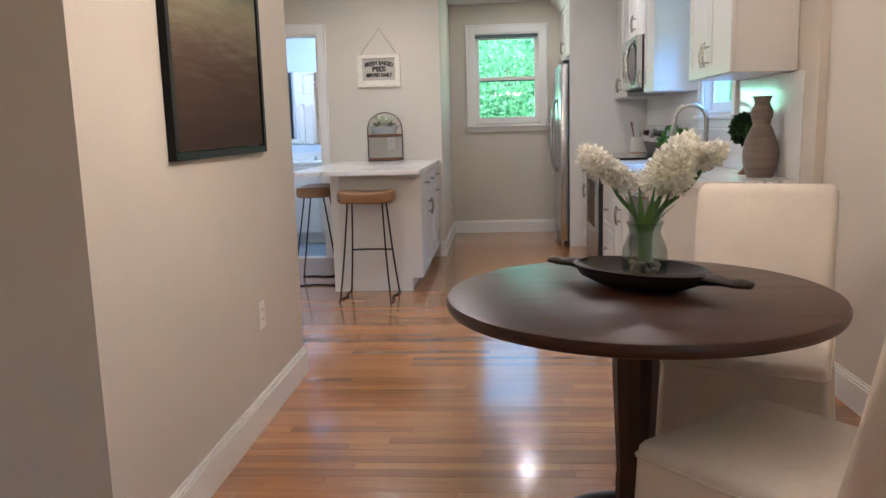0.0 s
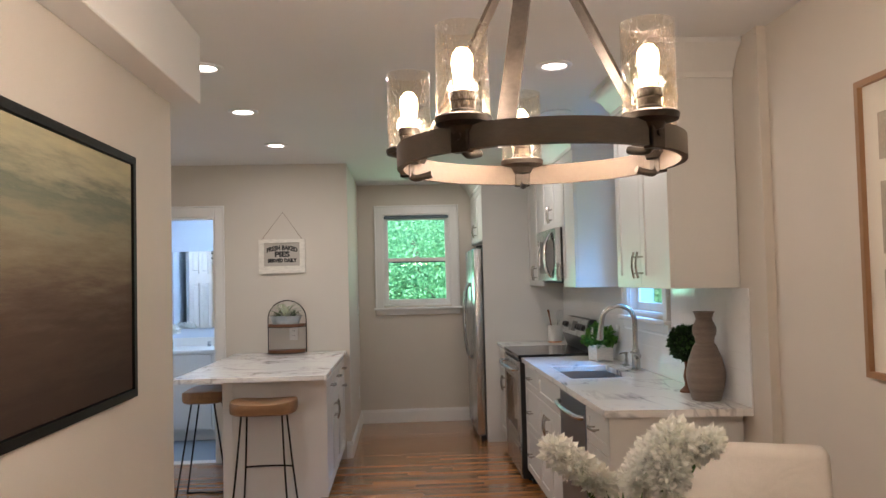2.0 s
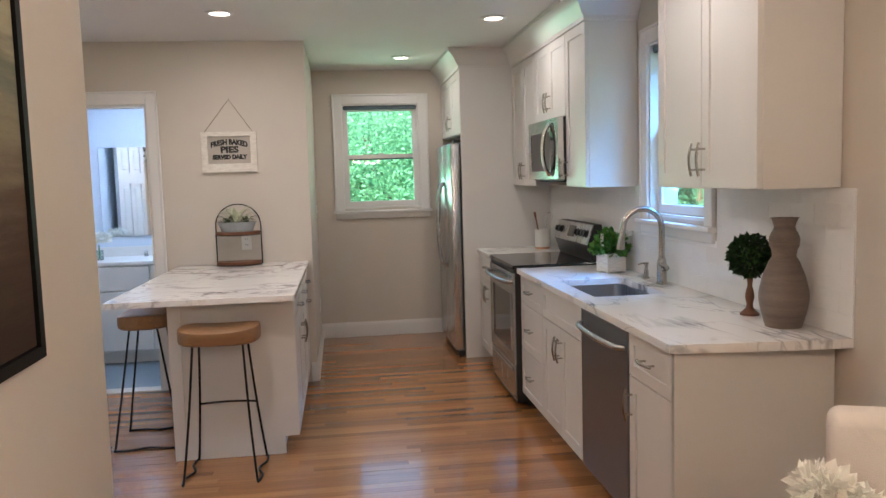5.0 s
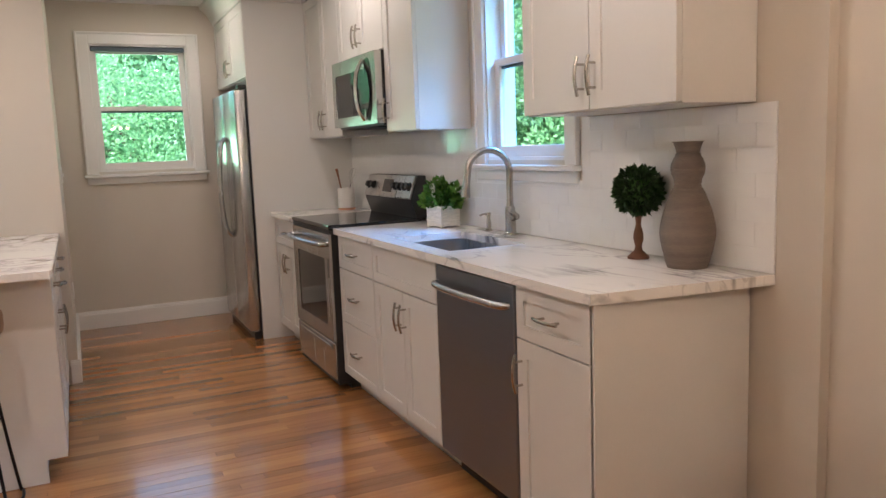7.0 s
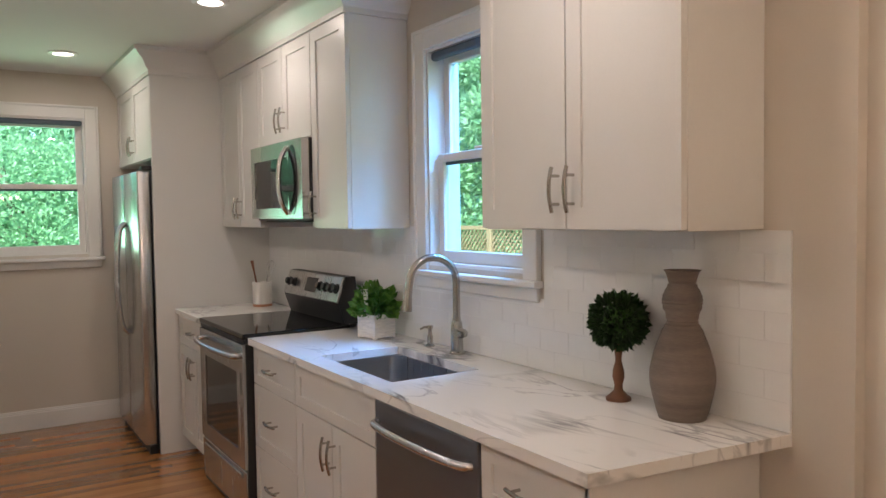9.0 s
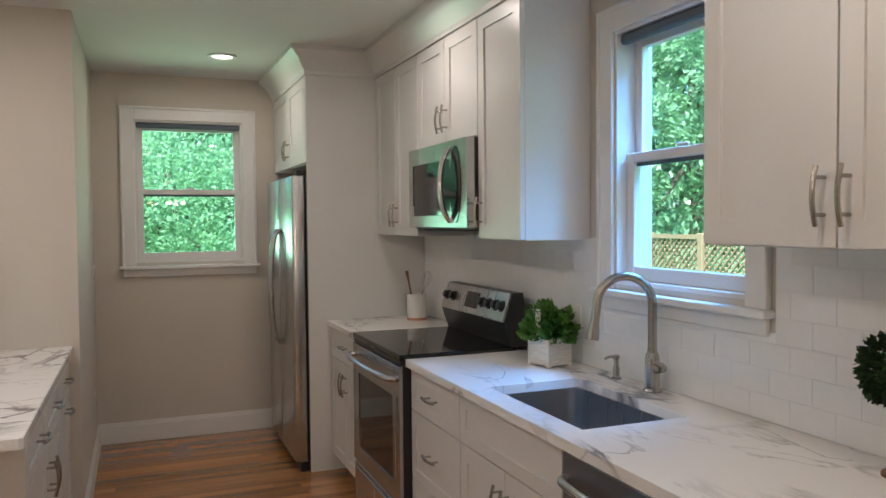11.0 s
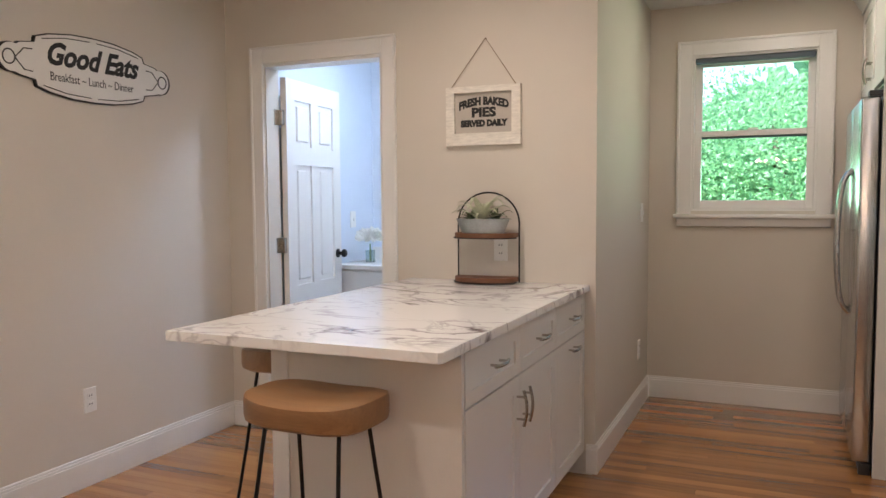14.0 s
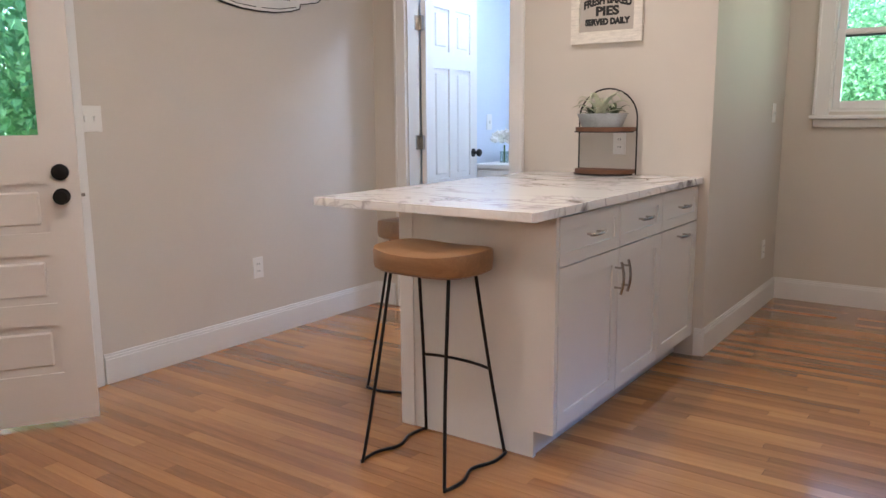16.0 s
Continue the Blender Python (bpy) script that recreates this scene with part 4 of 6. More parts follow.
crown(8.008, YB - 0.004, 0.717, (True, False), UX - 0.018)
fr = thing("refrigerator", (1.05, 8.5, 0), "tall stainless steel refrigerator with bowed door handles", "refrigerator")
part("body", box(0.715, 1.42, 8.045, 8.95, 0.02, 1.79, 0.004), M_DWSTEEL, fr, "grey fridge cabinet")
for a, b, hy in ((8.045, 8.495, 8.46), (8.500, 8.95, 8.535)):
    dd = part("door", box(0.630, 0.710, a, b, 0.06, 1.785, 0.012, seg=3), M_STEELV, fr, "stainless steel door", smooth=30)
    part("handle", tube(bend([(0.632, hy, 0.72), (0.588, hy, 0.80), (0.568, hy, 1.08), (0.588, hy, 1.38), (0.632, hy, 1.46)], 6), 0.013, 10), M_STEELV, dd, "bowed steel handle", smooth=50)
part("grille", box(0.665, 0.71, 8.05, 8.945, 0.0, 0.055), M_BLACK, fr, "black foot grille")
part("foot", boxes([(0.66, 0.70, 8.048, 8.08, 0.0, 0.05)]), M_BLACK, fr)
part("hinge_cover", boxes([(0.66, 0.78, 8.05, 8.12, 1.79, 1.815)], 0.004), M_BLACK, fr, "black hinge cover")

# peninsula
PX = -0.570
pc = thing("peninsula_cabinet", (-0.88, 6.8, 0), "white shaker peninsula cabinet with three drawers and doors", "cabinet")
part("body", boxes([(-1.19, PX, 6.05, 7.575, 0.10, 0.882), (-1.19, PX - 0.07, 6.05, 7.575, 0.0, 0.10)]), M_CAB, pc)
part("end_panel", prism([(-1.215, 0), (-0.63, 0), (-0.63, 0.10), (-0.552, 0.10), (-0.552, 0.882), (-1.215, 0.882)], 6.028, 6.048, "y"), M_CAB, pc, "plain white end panel")
part("back_panel", box(-1.215, -1.192, 6.049, 7.575, 0.0, 0.882), M_CAB, pc)
part("side_batten", box(-1.225, -1.16, 6.020, 6.0275, 0.0, 0.882, 0.002), M_CAB, pc)
for a, b in ((6.05, 6.575), (6.575, 7.06), (7.06, 7.572)):
    drawer_front(pc, a, b, 0.70, 0.878, face=1, x=PX)
door_front(pc, 6.05, 6.575, 0.105, 0.70, 6.54, 0.585, face=1, x=PX)
door_front(pc, 6.575, 7.06, 0.105, 0.70, 6.61, 0.585, face=1, x=PX)
door_front(pc, 7.06, 7.572, 0.105, 0.70, 7.316, 0.655, face=1, x=PX, upright=False)
solid("peninsula_worktop", prism([(-1.503, 5.845), (-0.546, 5.845), (-0.535, 5.858), (-0.530, 7.578), (-1.47, 7.578)], 0.883, 0.915, "z", 0.002), M_MARBLE2, "white quartz peninsula worktop with dark branching veins", "worktop", kind="thing")

# ---- doors ----
def paneled_door(t, w, h, thick, rows, cols, material, glass=None):
    """A stile-and-rail door in its own axes: x through it, y from the hinge to the latch, z up."""
    us = sorted({0.0, w, *[u for c in cols for u in c]})
    vs = sorted({0.0, h, *[v for r in rows for v in r]})

    def hole(u, v):
        return any(c[0] < u < c[1] for c in cols) and any(r[0] < v < r[1] for r in rows)

    leaf = part("door_leaf", slab(us, vs, -thick / 2, thick / 2, "x", hole), material, t, local=True)
    for c in cols:
        for r in rows:
            if glass and r == glass:
                g = part("pane", box(-0.003, 0.003, c[0], c[1], r[0], r[1]), M_GLASS, leaf, "clear door glass", local=True)
                g.visible_shadow = False
                bead = slab([c[0], c[0] + 0.014, c[1] - 0.014, c[1]], [r[0], r[0] + 0.014, r[1] - 0.014, r[1]], -0.012, 0.012, "x", lambda u, v: c[0] + 0.014 < u < c[1] - 0.014 and r[0] + 0.014 < v < r[1] - 0.014)
                part("glazing_bead", bead, material, leaf, local=True)
            else:
                bm = box(-thick / 2 + 0.012, thick / 2 - 0.012, c[0], c[1], r[0], r[1])
                m = 0.03
                bmr = box(-thick / 2 + 0.003, thick / 2 - 0.003, c[0] + m, c[1] - m, r[0] + m, r[1] - m, 0.007, bm)
                part("panel", bmr, material, leaf, local=True)
    return leaf


bd = thing("door_1", (-2.354, 7.715, 0.012), "white six-panel bathroom door, wide open", "door", kind="structure", turn=6)
paneled_door(bd, 0.715, 2.02, 0.035, [(0.22, 0.66), (0.80, 1.52), (1.63, 1.90)], [(0.105, 0.31), (0.405, 0.61)], M_DOOR)
for side in (1, -1):
    part("door_knob", lathe([(0, 0), (0.03, 0), (0.03, 0.006), (0.012, 0.01), (0.011, 0.03), (0.025, 0.038), (0.028, 0.05), (0.02, 0.062), (0, 0.066)], (0.0175 * side, 0.655, 0.955), 18, tilt=pose(0, 0, 0, 0, 90 * side, 0)), M_BLACKMET, bd, "dark metal knob", smooth=40, local=True)
for z in (0.25, 1.06, 1.80):
    part("hinge", boxes([(-2.372, -2.346, 7.690, 7.714, z - 0.045, z + 0.045), (-2.378, -2.3725, 7.65, 7.70, z - 0.045, z + 0.045)], 0.002), M_NICKEL, bd, "satin nickel hinge")
bm = boxes([(BDOOR[0] - 0.09, BDOOR[0] - 0.012, YW - 0.018, YW, 0, 2.175), (BDOOR[1], BDOOR[1] + 0.078, YW - 0.018, YW, 0, 2.175), (BDOOR[0] - 0.012, BDOOR[1], YW - 0.018, YW, BDOOR[2], 2.175)], 0.003)
box(BDOOR[0] - 0.094, BDOOR[0] - 0.078, YW - 0.026, YW, 0, 2.180, 0.004, bm)
box(BDOOR[1] + 0.066, BDOOR[1] + 0.082, YW - 0.026, YW, 0, 2.180, 0.004, bm)
box(BDOOR[0] - 0.078, BDOOR[1] + 0.066, YW - 0.026, YW, 2.166, 2.180, 0.004, bm)
solid("door_trim_bathroom", bm, M_TRIM, "white moulded door casing", "door casing")
bm = boxes([(BDOOR[0] - 0.012, BDOOR[0] - 0.007, YW - 0.004, 7.704, 0, BDOOR[2]), (BDOOR[1] - 0.016, BDOOR[1], YW - 0.004, 7.704, 0, BDOOR[2]), (BDOOR[0] - 0.007, BDOOR[1] - 0.016, YW - 0.004, 7.704, BDOOR[2] - 0.016, BDOOR[2])])
solid("door_jamb_bathroom", bm, M_TRIM, "white door jamb", "door jamb")

ed = thing("door_2", (-2.714, 4.678, 0.02), "white half-glass entry door, ajar, with black knob", "door", kind="structure", turn=-32.9)
GL = (1.125, 1.90)
paneled_door(ed, 0.80, 2.02, 0.044, [(0.20, 0.40), (0.485, 0.68), (0.765, 0.955), GL], [(0.115, 0.685)], M_DOOR, GL)
for z, lab in ((0.905, "round black door knob"), (0.998, "round black deadbolt")):
    part("door_knob" if z < 0.95 else "deadbolt", lathe([(0, 0), (0.031, 0), (0.031, 0.008), (0.014, 0.012), (0.013, 0.03), (0.026, 0.036), (0.029, 0.05), (0.022, 0.058), (0, 0.06)] if z < 0.95 else [(0, 0), (0.032, 0), (0.031, 0.014), (0.026, 0.018), (0, 0.019)], (0.022, 0.735, z), 20, tilt=pose(0, 0, 0, 0, 90, 0)), M_BLACKMET, ed, lab, smooth=40, local=True)
part("latch_bolt", boxes([(-0.006, 0.006, 0.80, 0.815, 0.90, 0.912)], 0.002), M_NICKEL, ed, "brass-toned latch bolt", local=True)
bm = boxes([(XL, XL + 0.018, EDOOR[0] - 0.09, EDOOR[0], 0, 2.15), (XL, XL + 0.018, EDOOR[1], EDOOR[1] + 0.09, 0, 2.15), (XL, XL + 0.018, EDOOR[0], EDOOR[1], EDOOR[2], 2.15)], 0.003)
solid("door_trim_entry", bm, M_TRIM, "white door casing round the entry", "door casing")
solid("threshold", box(XL - 0.14, XL + 0.01, EDOOR[0], EDOOR[1], -0.02, 0.008, 0.004), M_RUSTIC, "wooden door threshold", "threshold")


# ---- dining end ----
def dining_chair(at, turn, label):
    """A slipcovered chair: seat, tall back and a skirt that hangs to the floor. It faces -y in its own axes."""
    c = thing("dining_chair", (*at, 0), label, "chair", "chairs round the table", turn=turn)
    part("seat", box(-0.24, 0.24, -0.27, 0.19, 0.40, 0.49, 0.025, seg=3), M_LINEN, c, "padded linen seat", smooth=50, local=True)
    bm = box(-0.235, 0.235, -0.045, 0.045, 0.0, 0.50, 0.03, seg=4)
    for v in bm.verts:
        h = v.co.z
        v.co.y += 0.10 * (h / 0.5) ** 1.4 + 0.012 * math.sin(v.co.x * 9)
        v.co.x *= 1 - 0.03 * h
        v.co.z += 0.012 * (1 - (v.co.x / 0.235) ** 2) * (h / 0.5)
    bm.transform(pose(0, 0.215, 0.49 - 0.012))
    part("backrest", bm, M_LINEN, c, "tall linen-covered back", smooth=60, local=True)
    ring = rr(-0.24, 0.24, -0.27, 0.26, 0.02, 0, 3)
    pts = []
    for k in range(len(ring)):
        a, b = Vector(ring[k]), Vector(ring[(k + 1) % len(ring)])
        n = max(1, int((b - a).length / 0.03))
        pts += [a + (b - a) * i / n for i in range(n)]
    bm = bmesh.new()
    rows = []
    for j, z in enumerate((0.455, 0.36, 0.24, 0.12, 0.012)):
        f = (0.455 - z) / 0.455
        row = []
        for k, p in enumerate(pts):
            out = Vector((p.x, p.y, 0)).normalized()
            q = p + out * (f * 0.028 + f * 0.010 * math.sin(k * 0.9) + f * 0.006 * math.sin(k * 2.3 + 1))
            row.append(bm.verts.new((q.x, q.y, z)))
        rows.append(row)
    for a, b in zip(rows, rows[1:]):
        for k in range(len(a)):
            bm.faces.new([a[k], a[(k + 1) % len(a)], b[(k + 1) % len(b)], b[k]])
    part("skirt", bm, M_LINEN, c, "loose hanging slipcover skirt", smooth=70, local=True)
    part("piping", tube([Vector((p.x * 1.006, p.y * 1.006, 0.455)) for p in pts], 0.0045, 6, closed=True), M_LINEN, c, smooth=60, local=True)
    return c


dining_chair((0.69, 2.04), 219.8, "ivory linen slipcovered dining chair, pulled out from the table")
dining_chair((0.862, 2.935), -24, "ivory linen slipcovered dining chair with its back to the kitchen")

TC = (0.410, 2.515)
tb = thing("dining_table", (*TC, 0), "round dark walnut pedestal dining table", "table")
part("tabletop", lathe([(0, 0.708), (0.510, 0.708), (0.527, 0.714), (0.533, 0.726), (0.533, 0.736), (0.528, 0.746), (0.519, 0.750), (0, 0.750)], (*TC, 0), 72), M_TABLE, tb, "glossy dark walnut top", smooth=35)
part("pedestal", lathe([(0.085, 0.706), (0.085, 0.69), (0.068, 0.66), (0.066, 0.5), (0.052, 0.22), (0.055, 0.2), (0.055, 0.08), (0, 0.08)], (*TC, 0), 12), M_TABLE, tb, "tapered faceted pedestal", smooth=20)
for k in range(4):
    a = radians(160 + 90 * k)
    dx, dy = math.cos(a), math.sin(a)
    bm = tube(bend([(TC[0] + dx * 0.03, TC[1] + dy * 0.03, 0.12), (TC[0] + dx * 0.12, TC[1] + dy * 0.12, 0.095), (TC[0] + dx * 0.21, TC[1] + dy * 0.21, 0.05), (TC[0] + dx * 0.27, TC[1] + dy * 0.27, 0.026)], 4), 0.03, 10, radii=None)
    part("foot", bm, M_BLACKMET, tb, "black curved foot", smooth=50)

# dough bowl with two long handles
TB = Vector((0.425, 2.565, 0.75))
bw = thing("dough_bowl", tuple(TB), "dark carved wooden dough bowl with long handles", "bowl", turn=-42)
bm = bmesh.new()
prof = [(0.0, 0.006), (0.62, 0.004), (0.90, 0.02), (1.0, 0.042), (0.93, 0.046), (0.84, 0.028), (0.6, 0.016), (0.0, 0.014)]
lathe(prof, (0, 0, 0), 40, bm)
for v in bm.verts:
    v.co.x *= 0.212
    v.co.y *= 0.125
    v.co.z *= 1.4
part("bowl", bm, M_DARKWOOD, bw, smooth=45, local=True)
for sgn in (1, -1):
    bm = tube(bend([(0.19 * sgn, 0, 0.034), (0.235 * sgn, 0, 0.036), (0.27 * sgn, 0, 0.030), (0.30 * sgn, 0.005, 0.033), (0.325 * sgn, 0.008, 0.028)], 3), 0.02, 10, radii=[0.03, 0.028, 0.026, 0.024, 0.021, 0.019, 0.018, 0.019, 0.021, 0.02, 0.019, 0.017, 0.014])
    for v in bm.verts:
        v.co.z = 0.045 + (v.co.z - 0.032) * 0.6
    part("handle", bm, M_DARKWOOD, bw, "notched wooden handle", smooth=50, local=True)

VJ = Vector((0.445, 2.60, 0.766))
vj = thing("flower_vase", tuple(VJ), "clear glass jar with pebbles and white hyacinths", "vase")
g = part("jar", lathe([(0, 0), (0.050, 0), (0.061, 0.011), (0.066, 0.045), (0.063, 0.088), (0.048, 0.128), (0.044, 0.140), (0.052, 0.166), (0.049, 0.166), (0.041, 0.141), (0.045, 0.126), (0.060, 0.088), (0.063, 0.045), (0.057, 0.009), (0, 0.005)], VJ, 36), M_JAR, vj, "clear glass jar", smooth=60)
g.visible_shadow = False
rng = random.Random(4)
for k in range(26):
    a, rad, z = rng.uniform(0, 6.28), 0.04 * math.sqrt(rng.random()), 0.014 + 0.036 * rng.random()
    bm = bmesh.new()
    bmesh.ops.create_icosphere(bm, subdivisions=2, radius=0.0105)
    bm.transform(pose(VJ.x + rad * math.cos(a), VJ.y + rad * math.sin(a), VJ.z + z, rng.uniform(0, 90), 0, rng.uniform(0, 180)) @ Matrix.Diagonal((1.15, 0.9, 0.7, 1)))
    part("pebble", bm, M_STONE, vj, smooth=80)
SPIKES = [((-0.165, 0.0, 0.36), (-0.045, 0.0, 0.272), 0.029, 260), ((0.03, 0.02, 0.278), (0.115, 0.0, 0.375), 0.047, 480), ((0.15, 0.03, 0.335), (0.205, 0.02, 0.36), 0.028, 180), ((0.07, -0.03, 0.275), (0.09, -0.03, 0.33), 0.038, 200)]
for k, (p, q, rad, cnt) in enumerate(SPIKES):
    P, Q = VJ + Vector(p), VJ + Vector(q)

    def place(rg, P=P, Q=Q, rad=rad):
        d = Vector((rg.gauss(0, 1), rg.gauss(0, 1), rg.gauss(0, 1))).normalized()
        s = rg.random()
        taper = 1 - 0.35 * abs(s - 0.45)
        return P + (Q - P) * s + d * rad * taper * rg.uniform(0.7, 1.0), d

    part("flower_head", leaves(cnt * 5, place, 0.0185, 10 + k, 0.7), M_PETAL, vj, "white hyacinth cluster")
    mid = (P + Q) / 2
    part("stem", tube(bend([VJ + Vector((0.008 * k - 0.01, 0.006 * k - 0.01, 0.05)), VJ + Vector((0.012 * k - 0.015, 0, 0.16)), VJ + (mid - VJ) * 0.75 + Vector((0, 0, 0.01)), mid], 5), 0.006, 8), M_STEM, vj, smooth=60)
for k in range(13):
    a = k * 2.4
    top = VJ + Vector((0.075 * math.cos(a) + 0.01, 0.05 * math.sin(a), 0.215 + 0.055 * ((k * 7) % 5) / 4))
    low = VJ + Vector((0.018 * math.cos(a), 0.018 * math.sin(a), 0.05))
    ln = bend([low, VJ + Vector((0.024 * math.cos(a), 0.024 * math.sin(a), 0.15)), top], 6)
    bm = bmesh.new()
    prev = None
    for i, p in enumerate(ln):
        w = 0.0115 * math.sin(math.pi * min(0.97, 0.22 + 0.78 * i / (len(ln) - 1)))
        sd_ = Vector((-math.sin(a), math.cos(a), 0)) * w
        cur = [bm.verts.new(p - sd_), bm.verts.new(p + Vector((math.cos(a), math.sin(a), 0)) * w * 0.35), bm.verts.new(p + sd_)]
        if prev:
            bm.faces.new([prev[0], prev[1], cur[1], cur[0]])
            bm.faces.new([prev[1], prev[2], cur[2], cur[1]])
        prev = cur
    part("leaf", bm, M_STEM, vj, "long green blade", smooth=60)

# chandelier
CC, CR, CZ = Vector((0.214, 2.30, 0)), 0.256, 1.722
ch = thing("chandelier", (CC.x, CC.y, CZ), "wagon-wheel chandelier with five seeded glass shades", "chandelier")
part("ring", lathe([(CR - 0.005, -0.020), (CR + 0.004, -0.020), (CR + 0.004, 0.020), (CR - 0.005, 0.020), (CR - 0.005, -0.020)], (CC.x, CC.y, CZ), 72), M_GREYWOOD, ch, "weathered grey-brown wheel rim", smooth=30)
part("ring_lining", lathe([(CR - 0.0075, -0.0205), (CR - 0.0055, -0.0205), (CR - 0.0055, 0.0205), (CR - 0.0075, 0.0205), (CR - 0.0075, -0.0205)], (CC.x, CC.y, CZ), 72), M_CREAM, ch, "pale inner face of the rim", smooth=30)
HUB = Vector((CC.x, CC.y, 2.13))
for k in range(3):
    a = radians((248, 12, 152)[k])
    d = Vector((math.cos(a), math.sin(a), 0))
    sd_ = Vector((-math.sin(a), math.cos(a), 0)) * 0.015
    lo, hi = Vector((CC.x, CC.y, CZ + 0.01)) + d * (CR - 0.012), HUB + d * 0.02
    th = (hi - lo).normalized().cross(sd_.normalized()) * 0.0035
    bm = bmesh.new()
    vs = [bm.verts.new(p) for p in (lo - sd_ - th, lo + sd_ - th, lo + sd_ + th, lo - sd_ + th, hi - sd_ - th, hi + sd_ - th, hi + sd_ + th, hi - sd_ + th)]
    for q in ((0, 1, 2, 3), (4, 5, 6, 7), (0, 1, 5, 4), (1, 2, 6, 5), (2, 3, 7, 6), (3, 0, 4, 7)):
        bm.faces.new([vs[i] for i in q])
    part("strap", bm, M_BRONZE, ch, "flat weathered strap")
part("hub", lathe([(0, -0.02), (0.03, -0.02), (0.034, 0.0), (0.03, 0.03), (0.012, 0.045), (0.010, 0.06), (0, 0.06)], HUB, 24), M_BRONZE, ch, "bronze hub", smooth=40)
part("rod", tube([HUB + Vector((0, 0, 0.055)), (CC.x, CC.y, CEIL - 0.02)], 0.007, 10), M_BRONZE, ch, smooth=50)
part("canopy", lathe([(0, -0.03), (0.02, -0.03), (0.06, -0.02), (0.065, -0.002), (0, -0.002)], (CC.x, CC.y, CEIL), 32), M_BRONZE, ch, "bronze ceiling canopy", smooth=40)
for k in range(5):
    a = radians(232 + 72 * k)
    d = Vector((math.cos(a), math.sin(a), 0))
    sd_ = Vector((-math.sin(a), math.cos(a), 0))
    b = Vector((CC.x, CC.y, CZ)) + d * CR
    rot = pose(b.x, b.y, b.z, 0, 0, math.degrees(a))
    bm = box(-0.010, 0.010, -0.016, 0.016, -0.024, 0.024, 0.002)
    bm.transform(rot)
    br = part("bracket", bm, M_BRONZE, ch, "dark bracket with a bolt")
    bm = lathe([(0, 0), (0.006, 0), (0.006, 0.004), (0, 0.005)], (0, 0, 0), 10)
    bm.transform(rot @ pose(0.010, 0, 0, 0, 90, 0))
    part("bolt", bm, M_BRONZE, br, smooth=40)
    e = b - d * 0.006
    bm = tube(bend([b - d * 0.05 + Vector((0, 0, -0.019)), b - d * 0.016 + Vector((0, 0, -0.025)), b - d * 0.004 + Vector((0, 0, -0.012)), e + Vector((0, 0, 0.02))], 4), 0.007, 8)
    part("arm", bm, M_BRONZE, ch, "curved bronze arm", smooth=50)
    e = e - Vector((0, 0, 0.022))
    cup = part("cup", lathe([(0, 0.024), (0.018, 0.026), (0.024, 0.038), (0.044, 0.043), (0.046, 0.052), (0.043, 0.055), (0.02, 0.056), (0, 0.056)], e, 28), M_BRONZE, ch, "bronze shade holder", smooth=40)
    part("socket", lathe([(0.021, 0.056), (0.021, 0.064), (0.019, 0.066), (0.019, 0.078), (0.021, 0.08), (0.021, 0.093), (0.018, 0.095), (0, 0.095)], e, 20), M_BRONZE, cup, smooth=40)
    shade = part("shade", lathe([(0.0425, 0.0555), (0.0425, 0.198), (0.0405, 0.198), (0.0405, 0.0555)], e, 36), M_SEEDY, ch, "clear seeded glass cylinder", smooth=40)
    shade.visible_shadow = False
    bulb = part("bulb", lathe([(0, 0.095), (0.011, 0.096), (0.013, 0.106), (0.0155, 0.124), (0.0175, 0.140), (0.016, 0.153), (0.009, 0.163), (0, 0.166)], e, 20), M_BULB, ch, "glowing filament bulb", smooth=60)
    bulb.visible_shadow = False
    lamp("bulb_lamp", "POINT", Matrix.Translation(e + Vector((0, 0, 0.115))), 2.3, WARM, 0.03)

# painting on the wall stub
pt = thing("painting", (-0.95, 3.17, 1.13), "large abstract painting in a black floater frame", "painting")
PY0, PY1, PZ0, PZ1 = 2.665, 3.588, 1.133, 1.945
part("frame", slab([PY0, PY0 + 0.026, PY1 - 0.026, PY1], [PZ0, PZ0 + 0.026, PZ1 - 0.026, PZ1], -0.969, -0.943, "x", lambda u, v: PY0 + 0.026 < u < PY1 - 0.026 and PZ0 + 0.026 < v < PZ1 - 0.026), M_FRAMEBLK, pt, "deep black frame")
part("canvas", box(-0.968, -0.951, PY0 + 0.030, PY1 - 0.030, PZ0 + 0.030, PZ1 - 0.030), M_CANVAS, pt, "canvas in yellow-grey, sage and umber bands")
pp = thing("framed_print", (1.48, 2.98, 1.15), "pale print in a thin oak frame", "picture")
part("frame", slab([2.58, 2.60, 3.347, 3.367], [1.149, 1.169, 2.10, 2.12], 1.470, 1.499, "x", lambda u, v: 2.60 < u < 3.347 and 1.169 < v < 2.10), M_OAKFRAME, pp, "thin oak frame")
part("mount", box(1.488, 1.499, 2.60, 3.347, 1.169, 2.10), M_PAPER, pp, "cream mount")
for z0, z1 in ((1.85, 2.0), (1.55, 1.78), (1.3, 1.5)):
    part("print", box(1.4855, 1.4879, 2.72, 3.27, z0, z1, 0.002), M_PRINT, pp)


